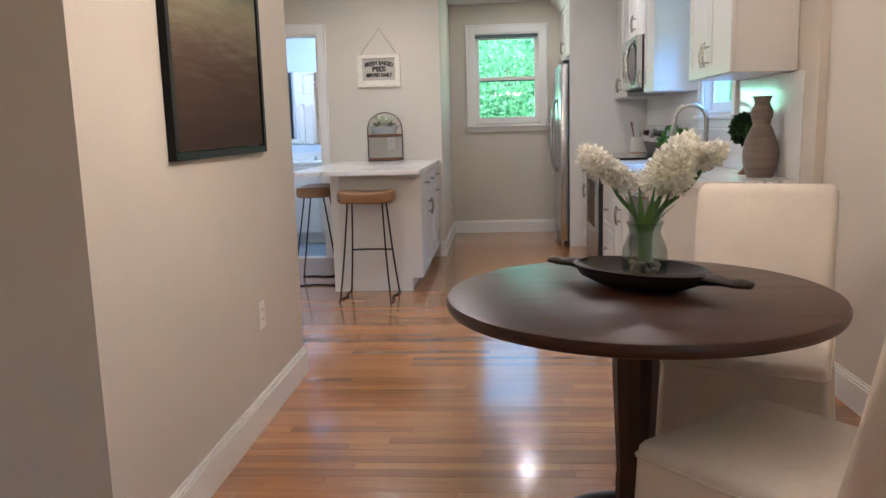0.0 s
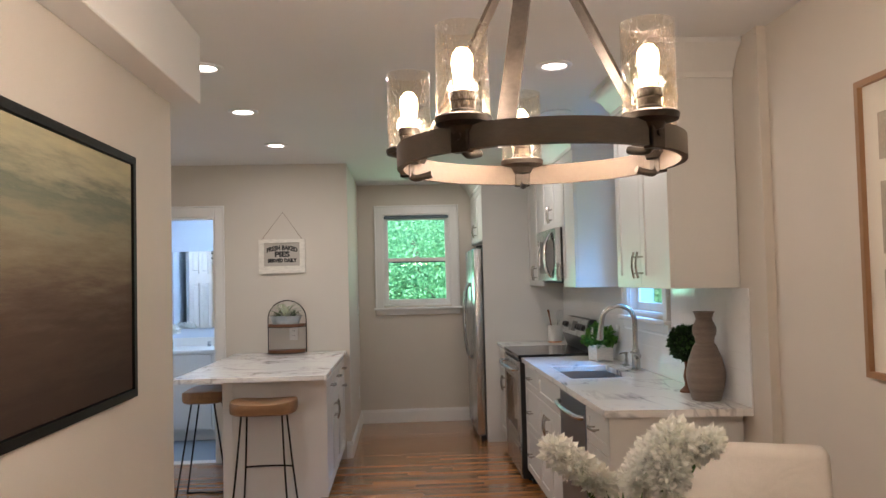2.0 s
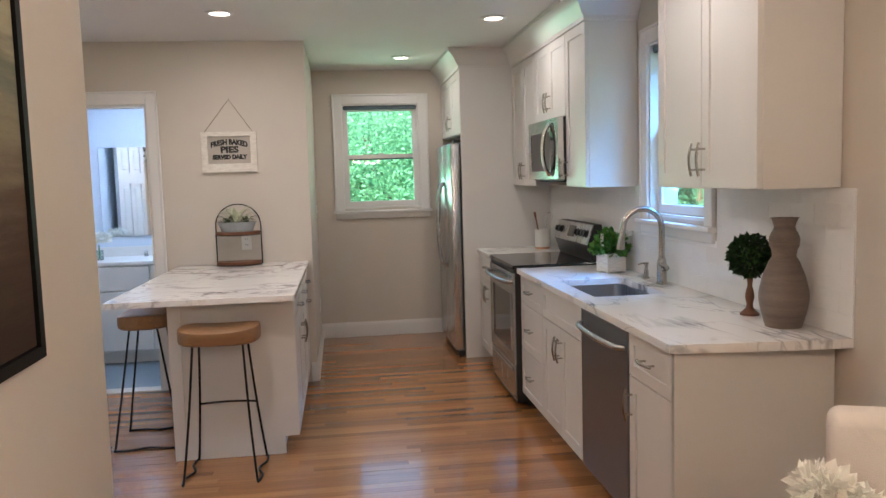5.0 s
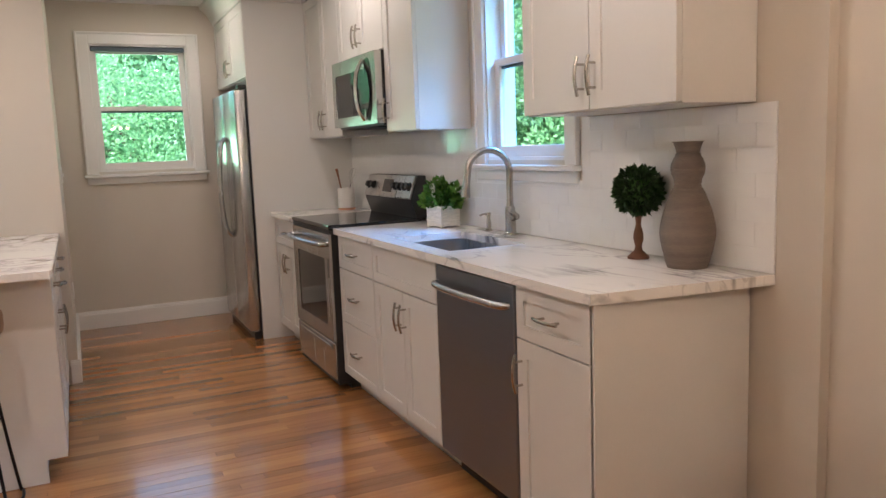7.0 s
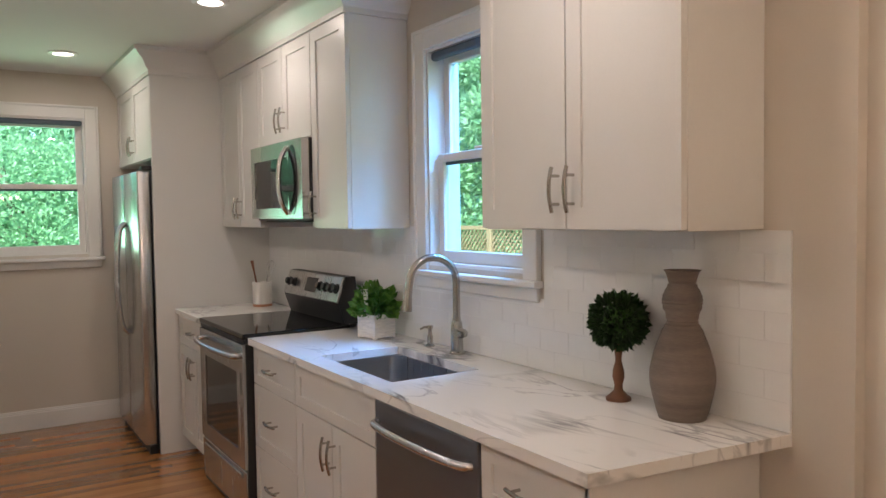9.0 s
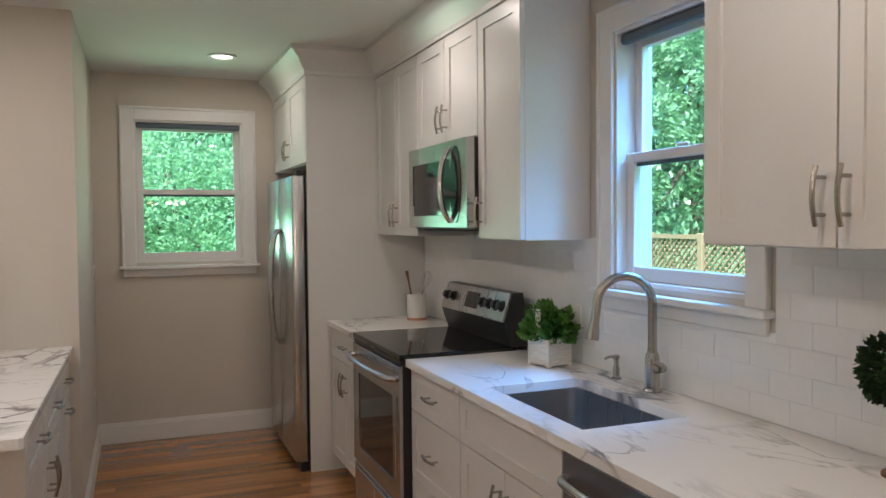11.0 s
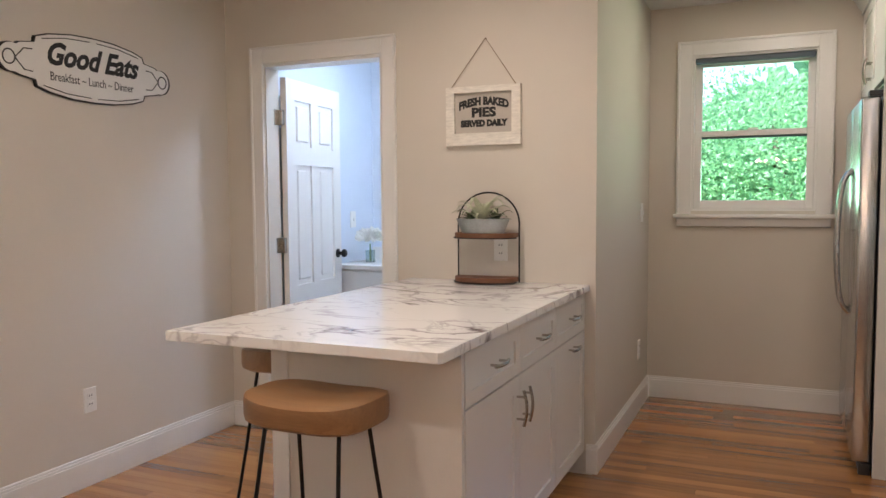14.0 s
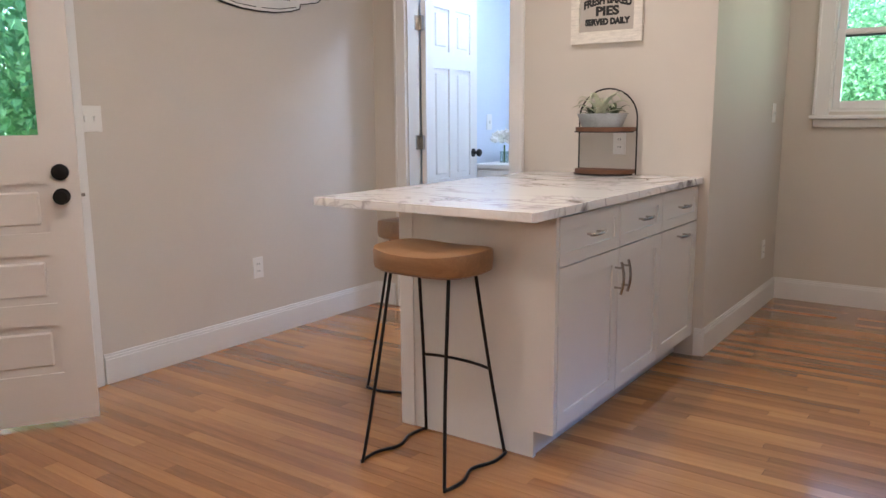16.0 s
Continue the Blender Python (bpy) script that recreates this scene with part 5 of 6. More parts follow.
# ---- stools ----
def bar_stool(at, turn, label):
    s = thing("bar_stool", (*at, 0), label, "stool", "bar stools", turn=turn)
    bm = bmesh.new()
    lathe([(0, 0.695), (0.90, 0.695), (0.985, 0.705), (1.0, 0.72), (1.0, 0.752), (0.985, 0.766), (0.90, 0.772), (0, 0.764)], (0, 0, 0), 48, bm)
    for v in bm.verts:
        ang = math.atan2(v.co.y, v.co.x)
        k = 1 / (abs(math.cos(ang)) ** 3.2 + abs(math.sin(ang)) ** 3.2) ** (1 / 3.2)
        v.co.x *= 0.205 * k
        v.co.y *= 0.150 * k
        if v.co.z > 0.75:
            v.co.z += 0.016 * (v.co.x / 0.205) ** 2 - 0.004
    part("seat", bm, M_SEAT, s, "thick honey-coloured wooden saddle seat", smooth=40, local=True)
    for sx in (-1, 1):
        ln = [(0.125 * sx, -0.075, 0.70), (0.150 * sx, -0.13, 0.34), (0.180 * sx, -0.178, 0.03), (0.186 * sx, -0.182, 0.010), (0.192 * sx, -0.165, 0.0062), (0.195 * sx, -0.09, 0.0062), (0.165 * sx, 0.0, 0.0062), (0.195 * sx, 0.09, 0.0062), (0.192 * sx, 0.165, 0.0062), (0.186 * sx, 0.182, 0.010), (0.180 * sx, 0.178, 0.03), (0.150 * sx, 0.13, 0.34), (0.125 * sx, 0.075, 0.70)]
        part("leg", tube(bend(ln, 4), 0.0062, 8), M_BLACKMET, s, "bent black iron leg pair", smooth=60, local=True)
    part("footrest", tube(bend([(-0.152, -0.132, 0.33), (-0.08, -0.152, 0.33), (0, -0.158, 0.33), (0.08, -0.152, 0.33), (0.152, -0.132, 0.33)], 3), 0.0058, 8), M_BLACKMET, s, "black iron footrest", smooth=60, local=True)
    part("mounting_plate", box(-0.14, 0.14, -0.09, 0.09, 0.690, 0.696), M_BLACKMET, s, local=True)
    return s


bar_stool((-0.922, 5.825), 178, "wooden saddle-seat bar stool with black iron legs")
bar_stool((-1.43, 6.44), 92, "wooden bar stool tucked under the peninsula overhang")

# ---- things on the peninsula ----
SS = (-1.022, 7.44)
st = thing("shelf_stand", (*SS, 0.915), "two-tier wire stand with rustic wooden shelves", "stand")
half = [(0.155 * math.cos(radians(a)), -0.10 * math.sin(radians(a))) for a in range(0, 181, 12)]
for z in (0.935, 1.150):
    part("shelf", prism([(SS[0] + u, SS[1] + 0.04 + v) for u, v in [(0.155, 0.05)] + half + [(-0.155, 0.05)]], z - 0.011, z + 0.011, "z", 0.002), M_RUSTIC, st, "rounded rustic wood shelf")
for y in (SS[1] + 0.085,):
    arch = [(SS[0] - 0.16, y, 0.918), (SS[0] - 0.16, y, 1.20)] + [(SS[0] - 0.16 * math.cos(radians(a)), y, 1.205 + 0.152 * math.sin(radians(a))) for a in range(8, 180, 12)] + [(SS[0] + 0.16, y, 1.20), (SS[0] + 0.16, y, 0.918)]
    part("wire_arch", tube(arch, 0.0042, 8), M_BLACKMET, st, "arched brown wire frame", smooth=60)
for z in (0.922, 1.137):
    part("wire_hoop", tube([(SS[0] + u * 1.03, SS[1] + 0.04 + v * 1.04, z) for u, v in half], 0.003, 6), M_BLACKMET, st, smooth=60)
pl = thing("zinc_planter", (SS[0], SS[1], 1.161), "oval galvanized planter with pale air plants", "planter")
bm = lathe([(0, 0), (0.80, 0), (1.0, 0.066), (1.02, 0.069), (0.97, 0.069), (0.78, 0.012), (0, 0.012)], (0, 0, 0), 32)
for v in bm.verts:
    v.co.x *= 0.135
    v.co.y *= 0.065
bm.transform(pose(SS[0], SS[1] + 0.01, 1.1612))
part("trough", bm, M_ZINC, pl, "galvanized trough", smooth=45)
rng = random.Random(11)


def rosette(c, count, length, width, material):
    """A rosette of broad blades that arch up and out and taper to a point."""
    for k in range(count):
        a = k * 2.399 + rng.uniform(-0.2, 0.2)
        rise = 0.25 + 0.75 * k / count
        ln_, up_ = length * rng.uniform(0.8, 1.1), length * rise
        out = Vector((math.cos(a), math.sin(a) * 0.6, 0))
        side = Vector((-math.sin(a), math.cos(a), 0))
        line = bend([c, c + out * ln_ * 0.35 + Vector((0, 0, up_ * 0.62)), c + out * ln_ * 0.75 + Vector((0, 0, up_ * 0.85)), c + out * ln_ + Vector((0, 0, up_ * 0.62))], 3)
        bm = bmesh.new()
        prev = None
        for i, p in enumerate(line):
            w = width * (1 - i / (len(line) - 1)) ** 0.7 + 0.0006
            cur = [bm.verts.new(p - side * w + Vector((0, 0, w * 0.4))), bm.verts.new(p), bm.verts.new(p + side * w + Vector((0, 0, w * 0.4)))]
            if prev:
                bm.faces.new([prev[0], prev[1], cur[1], cur[0]])
                bm.faces.new([prev[1], prev[2], cur[2], cur[1]])
            prev = cur
        part("leaf", bm, material, pl, smooth=70)


rosette(Vector((SS[0] + 0.005, SS[1] - 0.025, 1.215)), 17, 0.150, 0.018, M_AIR)
rosette(Vector((SS[0] - 0.062, SS[1] + 0.015, 1.212)), 11, 0.085, 0.012, M_SAGE)
rosette(Vector((SS[0] + 0.065, SS[1] + 0.015, 1.212)), 11, 0.085, 0.012, M_SAGE)

# ---- things on the kitchen worktop ----
vs_ = thing("ceramic_vase", (1.357, 4.437, 0.915), "tall ribbed grey-brown stoneware vase", "vase")
prof = bend([(0.068, 0, 0), (0.086, 0, 0.06), (0.092, 0, 0.125), (0.080, 0, 0.19), (0.056, 0, 0.245), (0.044, 0, 0.270), (0.056, 0, 0.312), (0.055, 0, 0.338), (0.039, 0, 0.372), (0.042, 0, 0.392), (0.052, 0, 0.408)], 6)
rows = [(0, 0)] + [(p.x * 0.95 + 0.0014 * math.sin(p.z * 620), p.z) for p in prof] + [(0.046, 0.408), (0.035, 0.37), (0.0, 0.30)]
part("body", lathe(rows, (1.360, 4.437, 0.9155), 48), M_VASE, vs_, smooth=55)
tp = thing("topiary", (1.362, 4.682, 0.915), "small boxwood ball topiary on a turned wooden stand", "plant")
part("stand", lathe([(0, 0), (0.038, 0), (0.038, 0.008), (0.03, 0.014), (0.014, 0.03), (0.012, 0.045), (0.018, 0.07), (0.017, 0.09), (0.009, 0.12), (0.012, 0.15), (0.010, 0.17), (0, 0.17)], (1.362, 4.682, 0.9155), 24), M_RUSTIC, tp, "turned brown stand", smooth=50)
BC = Vector((1.362, 4.682, 1.158))


def ball(rg):
    d = Vector((rg.gauss(0, 1), rg.gauss(0, 1), rg.gauss(0, 1))).normalized()
    return BC + d * 0.080 * rg.uniform(0.72, 1.0), d


part("foliage", leaves(1500, ball, 0.022, 5, 0.6), M_BOX, tp, "dense dark boxwood leaves")
bm = bmesh.new()
bmesh.ops.create_icosphere(bm, subdivisions=2, radius=0.058)
bm.transform(Matrix.Translation(BC))
part("core", bm, M_STEM, tp, smooth=80)

HP = Vector((1.325, 6.205, 0.9155))
hp = thing("herb_planter", tuple(HP), "whitewashed wooden planter box with bushy green herbs", "planter", turn=12)
part("box", slab([-0.062, -0.050, 0.050, 0.062], [-0.062, -0.050, 0.050, 0.062], 0.006, 0.10, "z", lambda u, v: abs(u) < 0.05 and abs(v) < 0.05), M_WHITEWASH, hp, local=True)
part("soil", box(-0.05, 0.05, -0.05, 0.05, 0.006, 0.085), M_BARK, hp, "dark soil", local=True)
for sx in (-1, 1):
    for sy in (-1, 1):
        part("corner_post", box(0.054 * sx - 0.009, 0.054 * sx + 0.009, 0.054 * sy - 0.009, 0.054 * sy + 0.009, 0, 0.108, 0.001), M_WHITEWASH, hp, local=True)
part("rim", slab([-0.068, -0.048, 0.048, 0.068], [-0.068, -0.048, 0.048, 0.068], 0.1005, 0.112, "z", lambda u, v: abs(u) < 0.048 and abs(v) < 0.048), M_WHITEWASH, hp, local=True)
part("handle", boxes([(-0.066, -0.056, -0.012, 0.012, 0.10, 0.23)], 0.002), M_WHITEWASH, hp, "upright wooden handle", local=True)


def bush(rg):
    d = Vector((rg.gauss(0, 1), rg.gauss(0, 1), abs(rg.gauss(0, 0.8)))).normalized()
    return HP + Vector((0, 0, 0.11)) + Vector((d.x * 0.105, d.y * 0.105, d.z * 0.145)) * rg.uniform(0.25, 1.0), d


part("foliage", leaves(760, bush, 0.036, 6, 0.8), M_HERB, hp, "bushy green herb leaves")

UC = Vector((1.325, 7.80, 0.9155))
uc = thing("utensil_crock", tuple(UC), "white ceramic crock with copper base, whisk and spoon", "utensil holder")
part("crock", lathe([(0, 0.014), (0.058, 0.014), (0.060, 0.018), (0.060, 0.155), (0.055, 0.155), (0.055, 0.03), (0, 0.03)], UC, 32), M_CROCK, uc, "white ceramic crock", smooth=40)
part("band", lathe([(0, 0), (0.0605, 0), (0.0605, 0.0135), (0, 0.0135)], UC, 32), M_COPPER, uc, "copper band", smooth=40)
part("spoon", tube([UC + Vector((-0.01, 0.02, 0.035)), UC + Vector((-0.035, 0.045, 0.22)), UC + Vector((-0.045, 0.055, 0.29))], 0.007, 8, radii=[0.006, 0.006, 0.011]), M_SPOON, uc, "wooden spoon handle", smooth=60)
part("whisk_grip", tube([UC + Vector((0.0, -0.02, 0.035)), UC + Vector((0.02, -0.05, 0.18))], 0.006, 8), M_CHROME, uc, smooth=60)
for k in range(4):
    a = radians(45 * k)
    ax = Vector((0.02, -0.055, 0.12)).normalized()
    s1 = ax.orthogonal().normalized()
    s2 = ax.cross(s1)
    sd_ = s1 * math.cos(a) + s2 * math.sin(a)
    p0 = UC + Vector((0.02, -0.05, 0.18))
    part("whisk_wire", tube(bend([p0, p0 + ax * 0.05 + sd_ * 0.024, p0 + ax * 0.105 + sd_ * 0.026, p0 + ax * 0.125, p0 + ax * 0.105 - sd_ * 0.026, p0 + ax * 0.05 - sd_ * 0.024, p0], 4), 0.0013, 5), M_CHROME, uc, smooth=60)

# ---- signs ----
sg = thing("pie_sign", (-1.06, 7.565, 1.59), "distressed white framed sign about pies on twine", "sign")
SX0, SX1, SZ0, SZ1 = -1.258, -0.866, 1.592, 1.882
part("frame", slab([SX0, SX0 + 0.045, SX1 - 0.045, SX1], [SZ0, SZ0 + 0.06, SZ1 - 0.03, SZ1], 7.553, 7.578, "y", lambda u, v: SX0 + 0.045 < u < SX1 - 0.045 and SZ0 + 0.06 < v < SZ1 - 0.03), M_WHITEWASH, sg, "chipped white frame")
part("backing", box(SX0 + 0.045, SX1 - 0.045, 7.571, 7.577, SZ0 + 0.06, SZ1 - 0.03), M_PALEGREY, sg, "greige backing")
SM = (SX0 + SX1) / 2
for txt, h, z, ar, wd in (("FRESH BAKED", 0.052, 1.792, 1.35, 0.262), ("PIES", 0.062, 1.733, 0, 0.128), ("SERVED DAILY", 0.042, 1.686, 0, 0.248)):
    part("lettering", lettering(txt, h, pose(SM, 7.570, z, 90, 0, 0), 0.0012, ar, width=wd, bold=0.003), M_SIGNBLK, sg, "bold black letters")
part("twine", tube([(SX0 + 0.025, 7.566, SZ1 - 0.002), (-1.052, 7.571, 2.115), (SX1 - 0.025, 7.566, SZ1 - 0.002)], 0.0022, 6), M_TWINE, sg, "jute twine")
part("nail", lathe([(0, 0), (0.004, 0), (0.004, 0.003), (0, 0.004)], (-1.052, 7.579, 2.113), 8, tilt=pose(0, 0, 0, 90, 0, 0)), M_BLACKMET, sg)

gs = thing("eats_sign", (-2.64, 6.62, 1.93), "white enamel plaque sign about meals, black border", "sign")


def plaque(s):
    """The plaque's outline, scaled about its middle: a bowed body with stepped shoulders and round ears."""
    right = [(0.0, 0.150), (0.12, 0.146), (0.24, 0.128), (0.305, 0.108), (0.312, 0.082), (0.345, 0.076), (0.385, 0.070)]
    ear = [(0.425 + 0.062 * math.cos(radians(a)), 0.062 * math.sin(radians(a))) for a in range(110, -111, -14)]
    low = [(u, -v) for u, v in reversed(right)]
    half = right + ear + low
    full = half + [(-u, v) for u, v in reversed(half[1:-1])]
    return [(6.625 + u * s, 1.93 + v * (s if s == 1 else s * 0.985)) for u, v in full]


part("edge", prism(plaque(1.0), -2.649, -2.635, "x"), M_SIGNBLK, gs, "black raised edge")
part("face", prism(plaque(0.975), -2.640, -2.6335, "x"), M_SIGNWHT, gs, "white enamel face")
GM = pose(-2.6335, 6.625, 1.93, 90, 0, 90)
part("lettering", lettering("Good Eats", 0.135, GM @ pose(0, 0.000, 0), 0.0012, shear=0.36, width=0.52, bold=0.0048), M_SIGNBLK, gs, "slanted black script letters")
part("lettering", lettering("Breakfast ~ Lunch ~ Dinner", 0.055, GM @ pose(0, -0.072, 0), 0.001, width=0.47), M_SIGNBLK, gs, "small black letters")
for sy in (-1, 1):
    part("scroll", tube([(-2.633, 6.625 + sy * (0.430 + 0.028 * math.cos(radians(a))), 1.93 + 0.030 * math.sin(radians(a))) for a in range(0, 360, 20)], 0.003, 6, closed=True), M_SIGNBLK, gs, smooth=60)
    for sz in (-1, 1):
        part("scroll_line", tube([(-2.633, 6.625 + sy * 0.402, 1.93), (-2.633, 6.625 + sy * 0.36, 1.93 + sz * 0.045), (-2.633, 6.625 + sy * 0.32, 1.93 + sz * 0.047)], 0.0025, 6), M_SIGNBLK, gs, smooth=60)
        part("border_line", tube([(-2.633, 6.625 + sy * 0.02, 1.93 + sz * 0.128), (-2.633, 6.625 + sy * 0.15, 1.93 + sz * 0.122), (-2.633, 6.625 + sy * 0.27, 1.93 + sz * 0.100)], 0.0022, 6), M_SIGNBLK, gs, smooth=60)


# ---- outlets and switches ----
def plate(name, m, label, w=0.072, h=0.116, toggles=1, kind="outlet"):
    """A cover plate in its own axes: x across, z up, facing -y."""
    t = thing(name, (0, 0, 0), label, kind)
    t.matrix_basis = m
    WORLD[t] = m.copy()
    part("cover_plate", box(-w / 2, w / 2, -0.006, 0, -h / 2, h / 2, 0.002, seg=2), M_PLATE, t, local=True)
    for k in range(toggles):
        x = (k - (toggles - 1) / 2) * 0.046
        if kind == "outlet":
            for z in (-0.02, 0.02):
                so = part("socket", box(x - 0.016, x + 0.016, -0.0075, -0.005, z - 0.014, z + 0.014, 0.001), M_PLATE, t, local=True)
                # no holes are cut: near-black bars paint the shade inside the slots
                part("slot", boxes([(x - 0.008, x - 0.005, -0.0079, -0.0074, z - 0.004, z + 0.006), (x + 0.005, x + 0.008, -0.0079, -0.0074, z - 0.004, z + 0.006)]), M_SHADOWGAP, so, local=True)
        else:
            part("toggle", box(x - 0.005, x + 0.005, -0.016, -0.005, -0.012, 0.012, 0.002), M_PLATE, t, local=True)
    return t


plate("outlet", pose(XL, 6.545, 0.400, 0, 0, 90), "white wall outlet above the baseboard")
plate("outlet", pose(-0.97, 3.446, 0.463, 0, 0, 90), "white wall outlet below the painting")
plate("outlet", pose(-0.975, YW, 1.075), "white wall outlet behind the wire stand")
plate("outlet", pose(-0.50, 8.80, 0.380, 0, 0, 90), "white wall outlet in the passage")
plate("light_switch", pose(-0.50, 8.86, 1.23, 0, 0, 90), "white wall switch in the passage", kind="switch")
plate("light_switch", pose(XL, 5.625, 1.22, 0, 0, 90), "white double wall switch beside the entry door", 0.118, toggles=2, kind="switch")
plate("light_switch", pose(-2.51, 8.75, 1.18, 0, 0, 90), "white bathroom wall switch", kind="switch")
plate("outlet", pose(XR - 0.009, 6.20, 1.10, 0, 0, -90), "white outlet in the tiled backsplash")

# ---- recessed lights ----
for cx, cy in CANS:
    t = thing("recessed_light", (cx, cy, CEIL - 0.015), "round white recessed ceiling light, switched on", "ceiling light", "recessed lights")
    part("trim_ring", lathe([(0.058, -0.001), (0.088, -0.001), (0.088, -0.006), (0.075, -0.013), (0.060, -0.010), (0.058, -0.001)], (cx, cy, CEIL), 32), M_TRIM, t, "white trim ring", smooth=40)
    part("lens", lathe([(0, -0.0035), (0.059, -0.0035), (0.059, -0.002), (0, -0.002)], (cx, cy, CEIL), 28), M_CANGLOW, t, "glowing lens")
t = thing("ceiling_vent", (0.95, 5.64, CEIL - 0.01), "flush round white ceiling vent", "vent")
part("grille", lathe([(0, -0.004), (0.09, -0.004), (0.095, -0.008), (0.10, -0.001), (0, -0.001)], (0.95, 5.64, CEIL), 32), M_CEIL, t, smooth=40)
# made-up rim round the added bathroom lamp, out of view
t = thing("added_bath_light", (*BATH_LAMP, CEIL - 0.02), "flat round rim of the added, unseen bathroom lamp", "ceiling light")
part("rim", lathe([(0.16, -0.001), (0.20, -0.001), (0.195, -0.02), (0.16, -0.02)], (*BATH_LAMP, CEIL), 32), M_TRIM, t, smooth=40)

# ---- bathroom ----
vn = thing("vanity", (-1.9, 8.75, 0), "white bathroom vanity with a stone top", "vanity")
VX0, VX1, VY0 = -2.49, -1.30, 8.52
part("body", boxes([(VX0, VX1, VY0, 9.045, 0.10, 0.845), (VX0 + 0.01, VX1 - 0.01, VY0 + 0.06, 9.04, 0.0, 0.10)]), M_CAB, vn)
part("top", box(VX0 - 0.015, VX1 + 0.015, VY0 - 0.02, 9.046, 0.846, 0.878, 0.004), M_CROCK, vn, "white stone top")
part("backsplash", box(VX0 - 0.015, VX1 + 0.015, 9.03, 9.046, 0.879, 0.965), M_CROCK, vn)
for a, b in ((VX0, -1.9), (-1.9, VX1)):
    for z0, z1 in ((0.12, 0.62), (0.63, 0.835)):
        part("door", box(a + 0.006, b - 0.006, VY0 - 0.018, VY0 - 0.001, z0, z1, 0.004), M_CAB, vn)
bf = thing("bath_faucet", (-1.93, 8.95, 0.878), "chrome two-handle bathroom basin faucet", "faucet")
part("spout", tube(bend([(-1.93, 8.96, 0.878), (-1.93, 8.96, 0.99), (-1.93, 8.92, 1.02), (-1.93, 8.86, 0.985)], 5), 0.012, 10), M_CHROME, bf, smooth=60)
for sx in (-0.1, 0.1):
    part("handle", lathe([(0, 0), (0.022, 0), (0.016, 0.03), (0.02, 0.05), (0, 0.055)], (-1.93 + sx, 8.96, 0.8785), 14), M_CHROME, bf, smooth=50)
mr = thing("mirror", (-1.9, 9.04, 1.07), "frameless bathroom mirror over the vanity", "mirror")
part("glass", box(-2.41, -1.40, 9.036, 9.046, 1.06, 1.86, 0.002), M_MIRROR, mr)
FV = Vector((-2.365, 8.74, 0.8785))
fv = thing("bud_vase", tuple(FV), "small glass vase with a round white flower", "vase")
g = part("jar", lathe([(0, 0), (0.035, 0), (0.035, 0.085), (0.032, 0.085), (0.032, 0.004), (0, 0.004)], FV, 20), M_JAR, fv, smooth=40)
g.visible_shadow = False
part("stem", tube([FV + Vector((0, 0, 0.006)), FV + Vector((0, 0, 0.13))], 0.006, 6), M_STEM, fv, smooth=60)
FC = FV + Vector((0, 0, 0.165))


def bloom(rg):
    d = Vector((rg.gauss(0, 1), rg.gauss(0, 1), abs(rg.gauss(0, 0.8)))).normalized()
    return FC + Vector((d.x * 0.085, d.y * 0.085, d.z * 0.06)) * rg.uniform(0.3, 1), d


part("flower_head", leaves(1100, bloom, 0.034, 8, 0.7), M_PETAL, fv, "full white blossom")

# ---- outdoors ----
solid("ground", box(-400, 400, -400, 400, -0.75, -0.55), M_GRASS, "green lawn", "ground")


def tree(at, height, spread, count, seed, label, material=None, leaf=0.15):
    rg = random.Random(seed)
    x, y = at
    t = thing("tree", (x, y, -0.55), label, "tree", "garden trees")
    part("trunk", tube(bend([(x, y, -0.6), (x + 0.06, y, height * 0.25), (x - 0.05, y + 0.08, height * 0.55), (x, y, height * 0.85)], 5), 0.15, 10, radii=[0.20 - 0.16 * i / 15 for i in range(16)]), M_BARK, t, smooth=60)
    hubs = []
    for k in range(34):
        a, h = rg.uniform(0, 6.28), rg.uniform(0.02, 1.0)
        r_ = spread * math.sqrt(max(0.05, 1 - (h * 1.5 - 0.6) ** 2)) * rg.uniform(0.35, 1.0)
        hubs.append((Vector((x + r_ * math.cos(a), y + r_ * math.sin(a), h * height)), rg.uniform(0.45, 0.95)))
    for k in range(6):
        h = hubs[k * 5][0]
        part("limb", tube(bend([(x, y, height * 0.3 + k * 0.3), ((x + h.x) / 2, (y + h.y) / 2, (height * 0.35 + h.z) / 2 + 0.4), tuple(h)], 4), 0.05, 6, radii=[0.07 - 0.055 * i / 8 for i in range(9)]), M_BARK, t, smooth=60)

    def spot(r2):
        c, s = r2.choice(hubs)
        d = Vector((r2.gauss(0, 1), r2.gauss(0, 1), r2.gauss(0, 0.7))).normalized()
        return c + d * s * r2.random() ** 0.4, d

    part("crown", leaves(count, spot, leaf, seed + 50, 0.6), material or M_TREE, t, "uneven green leafy crown")
    return t


# low crowns behind the end window, so that open sky stands above them; taller ones beside the house
TREES = [((-2.6, 16.5), 2.7, 2.3, 0.08), ((0.2, 15.4), 2.45, 2.2, 0.07), ((2.6, 16.2), 2.6, 2.3, 0.075), ((5.2, 18.0), 3.0, 2.6, 0.12), ((-6.5, 19.5), 3.6, 3.0, 0.14), ((-0.8, 20.0), 3.4, 3.0, 0.13),
         ((9.5, 13.5), 5.4, 2.5, 0.13), ((11.5, 17.5), 7.0, 3.0, 0.14), ((8.6, 19.5), 6.0, 2.8, 0.14), ((14.0, 12.5), 7.5, 2.8, 0.15), ((-9.0, 7.4), 5.8, 2.4, 0.15), ((-10.5, 11.0), 7.0, 2.8, 0.15)]
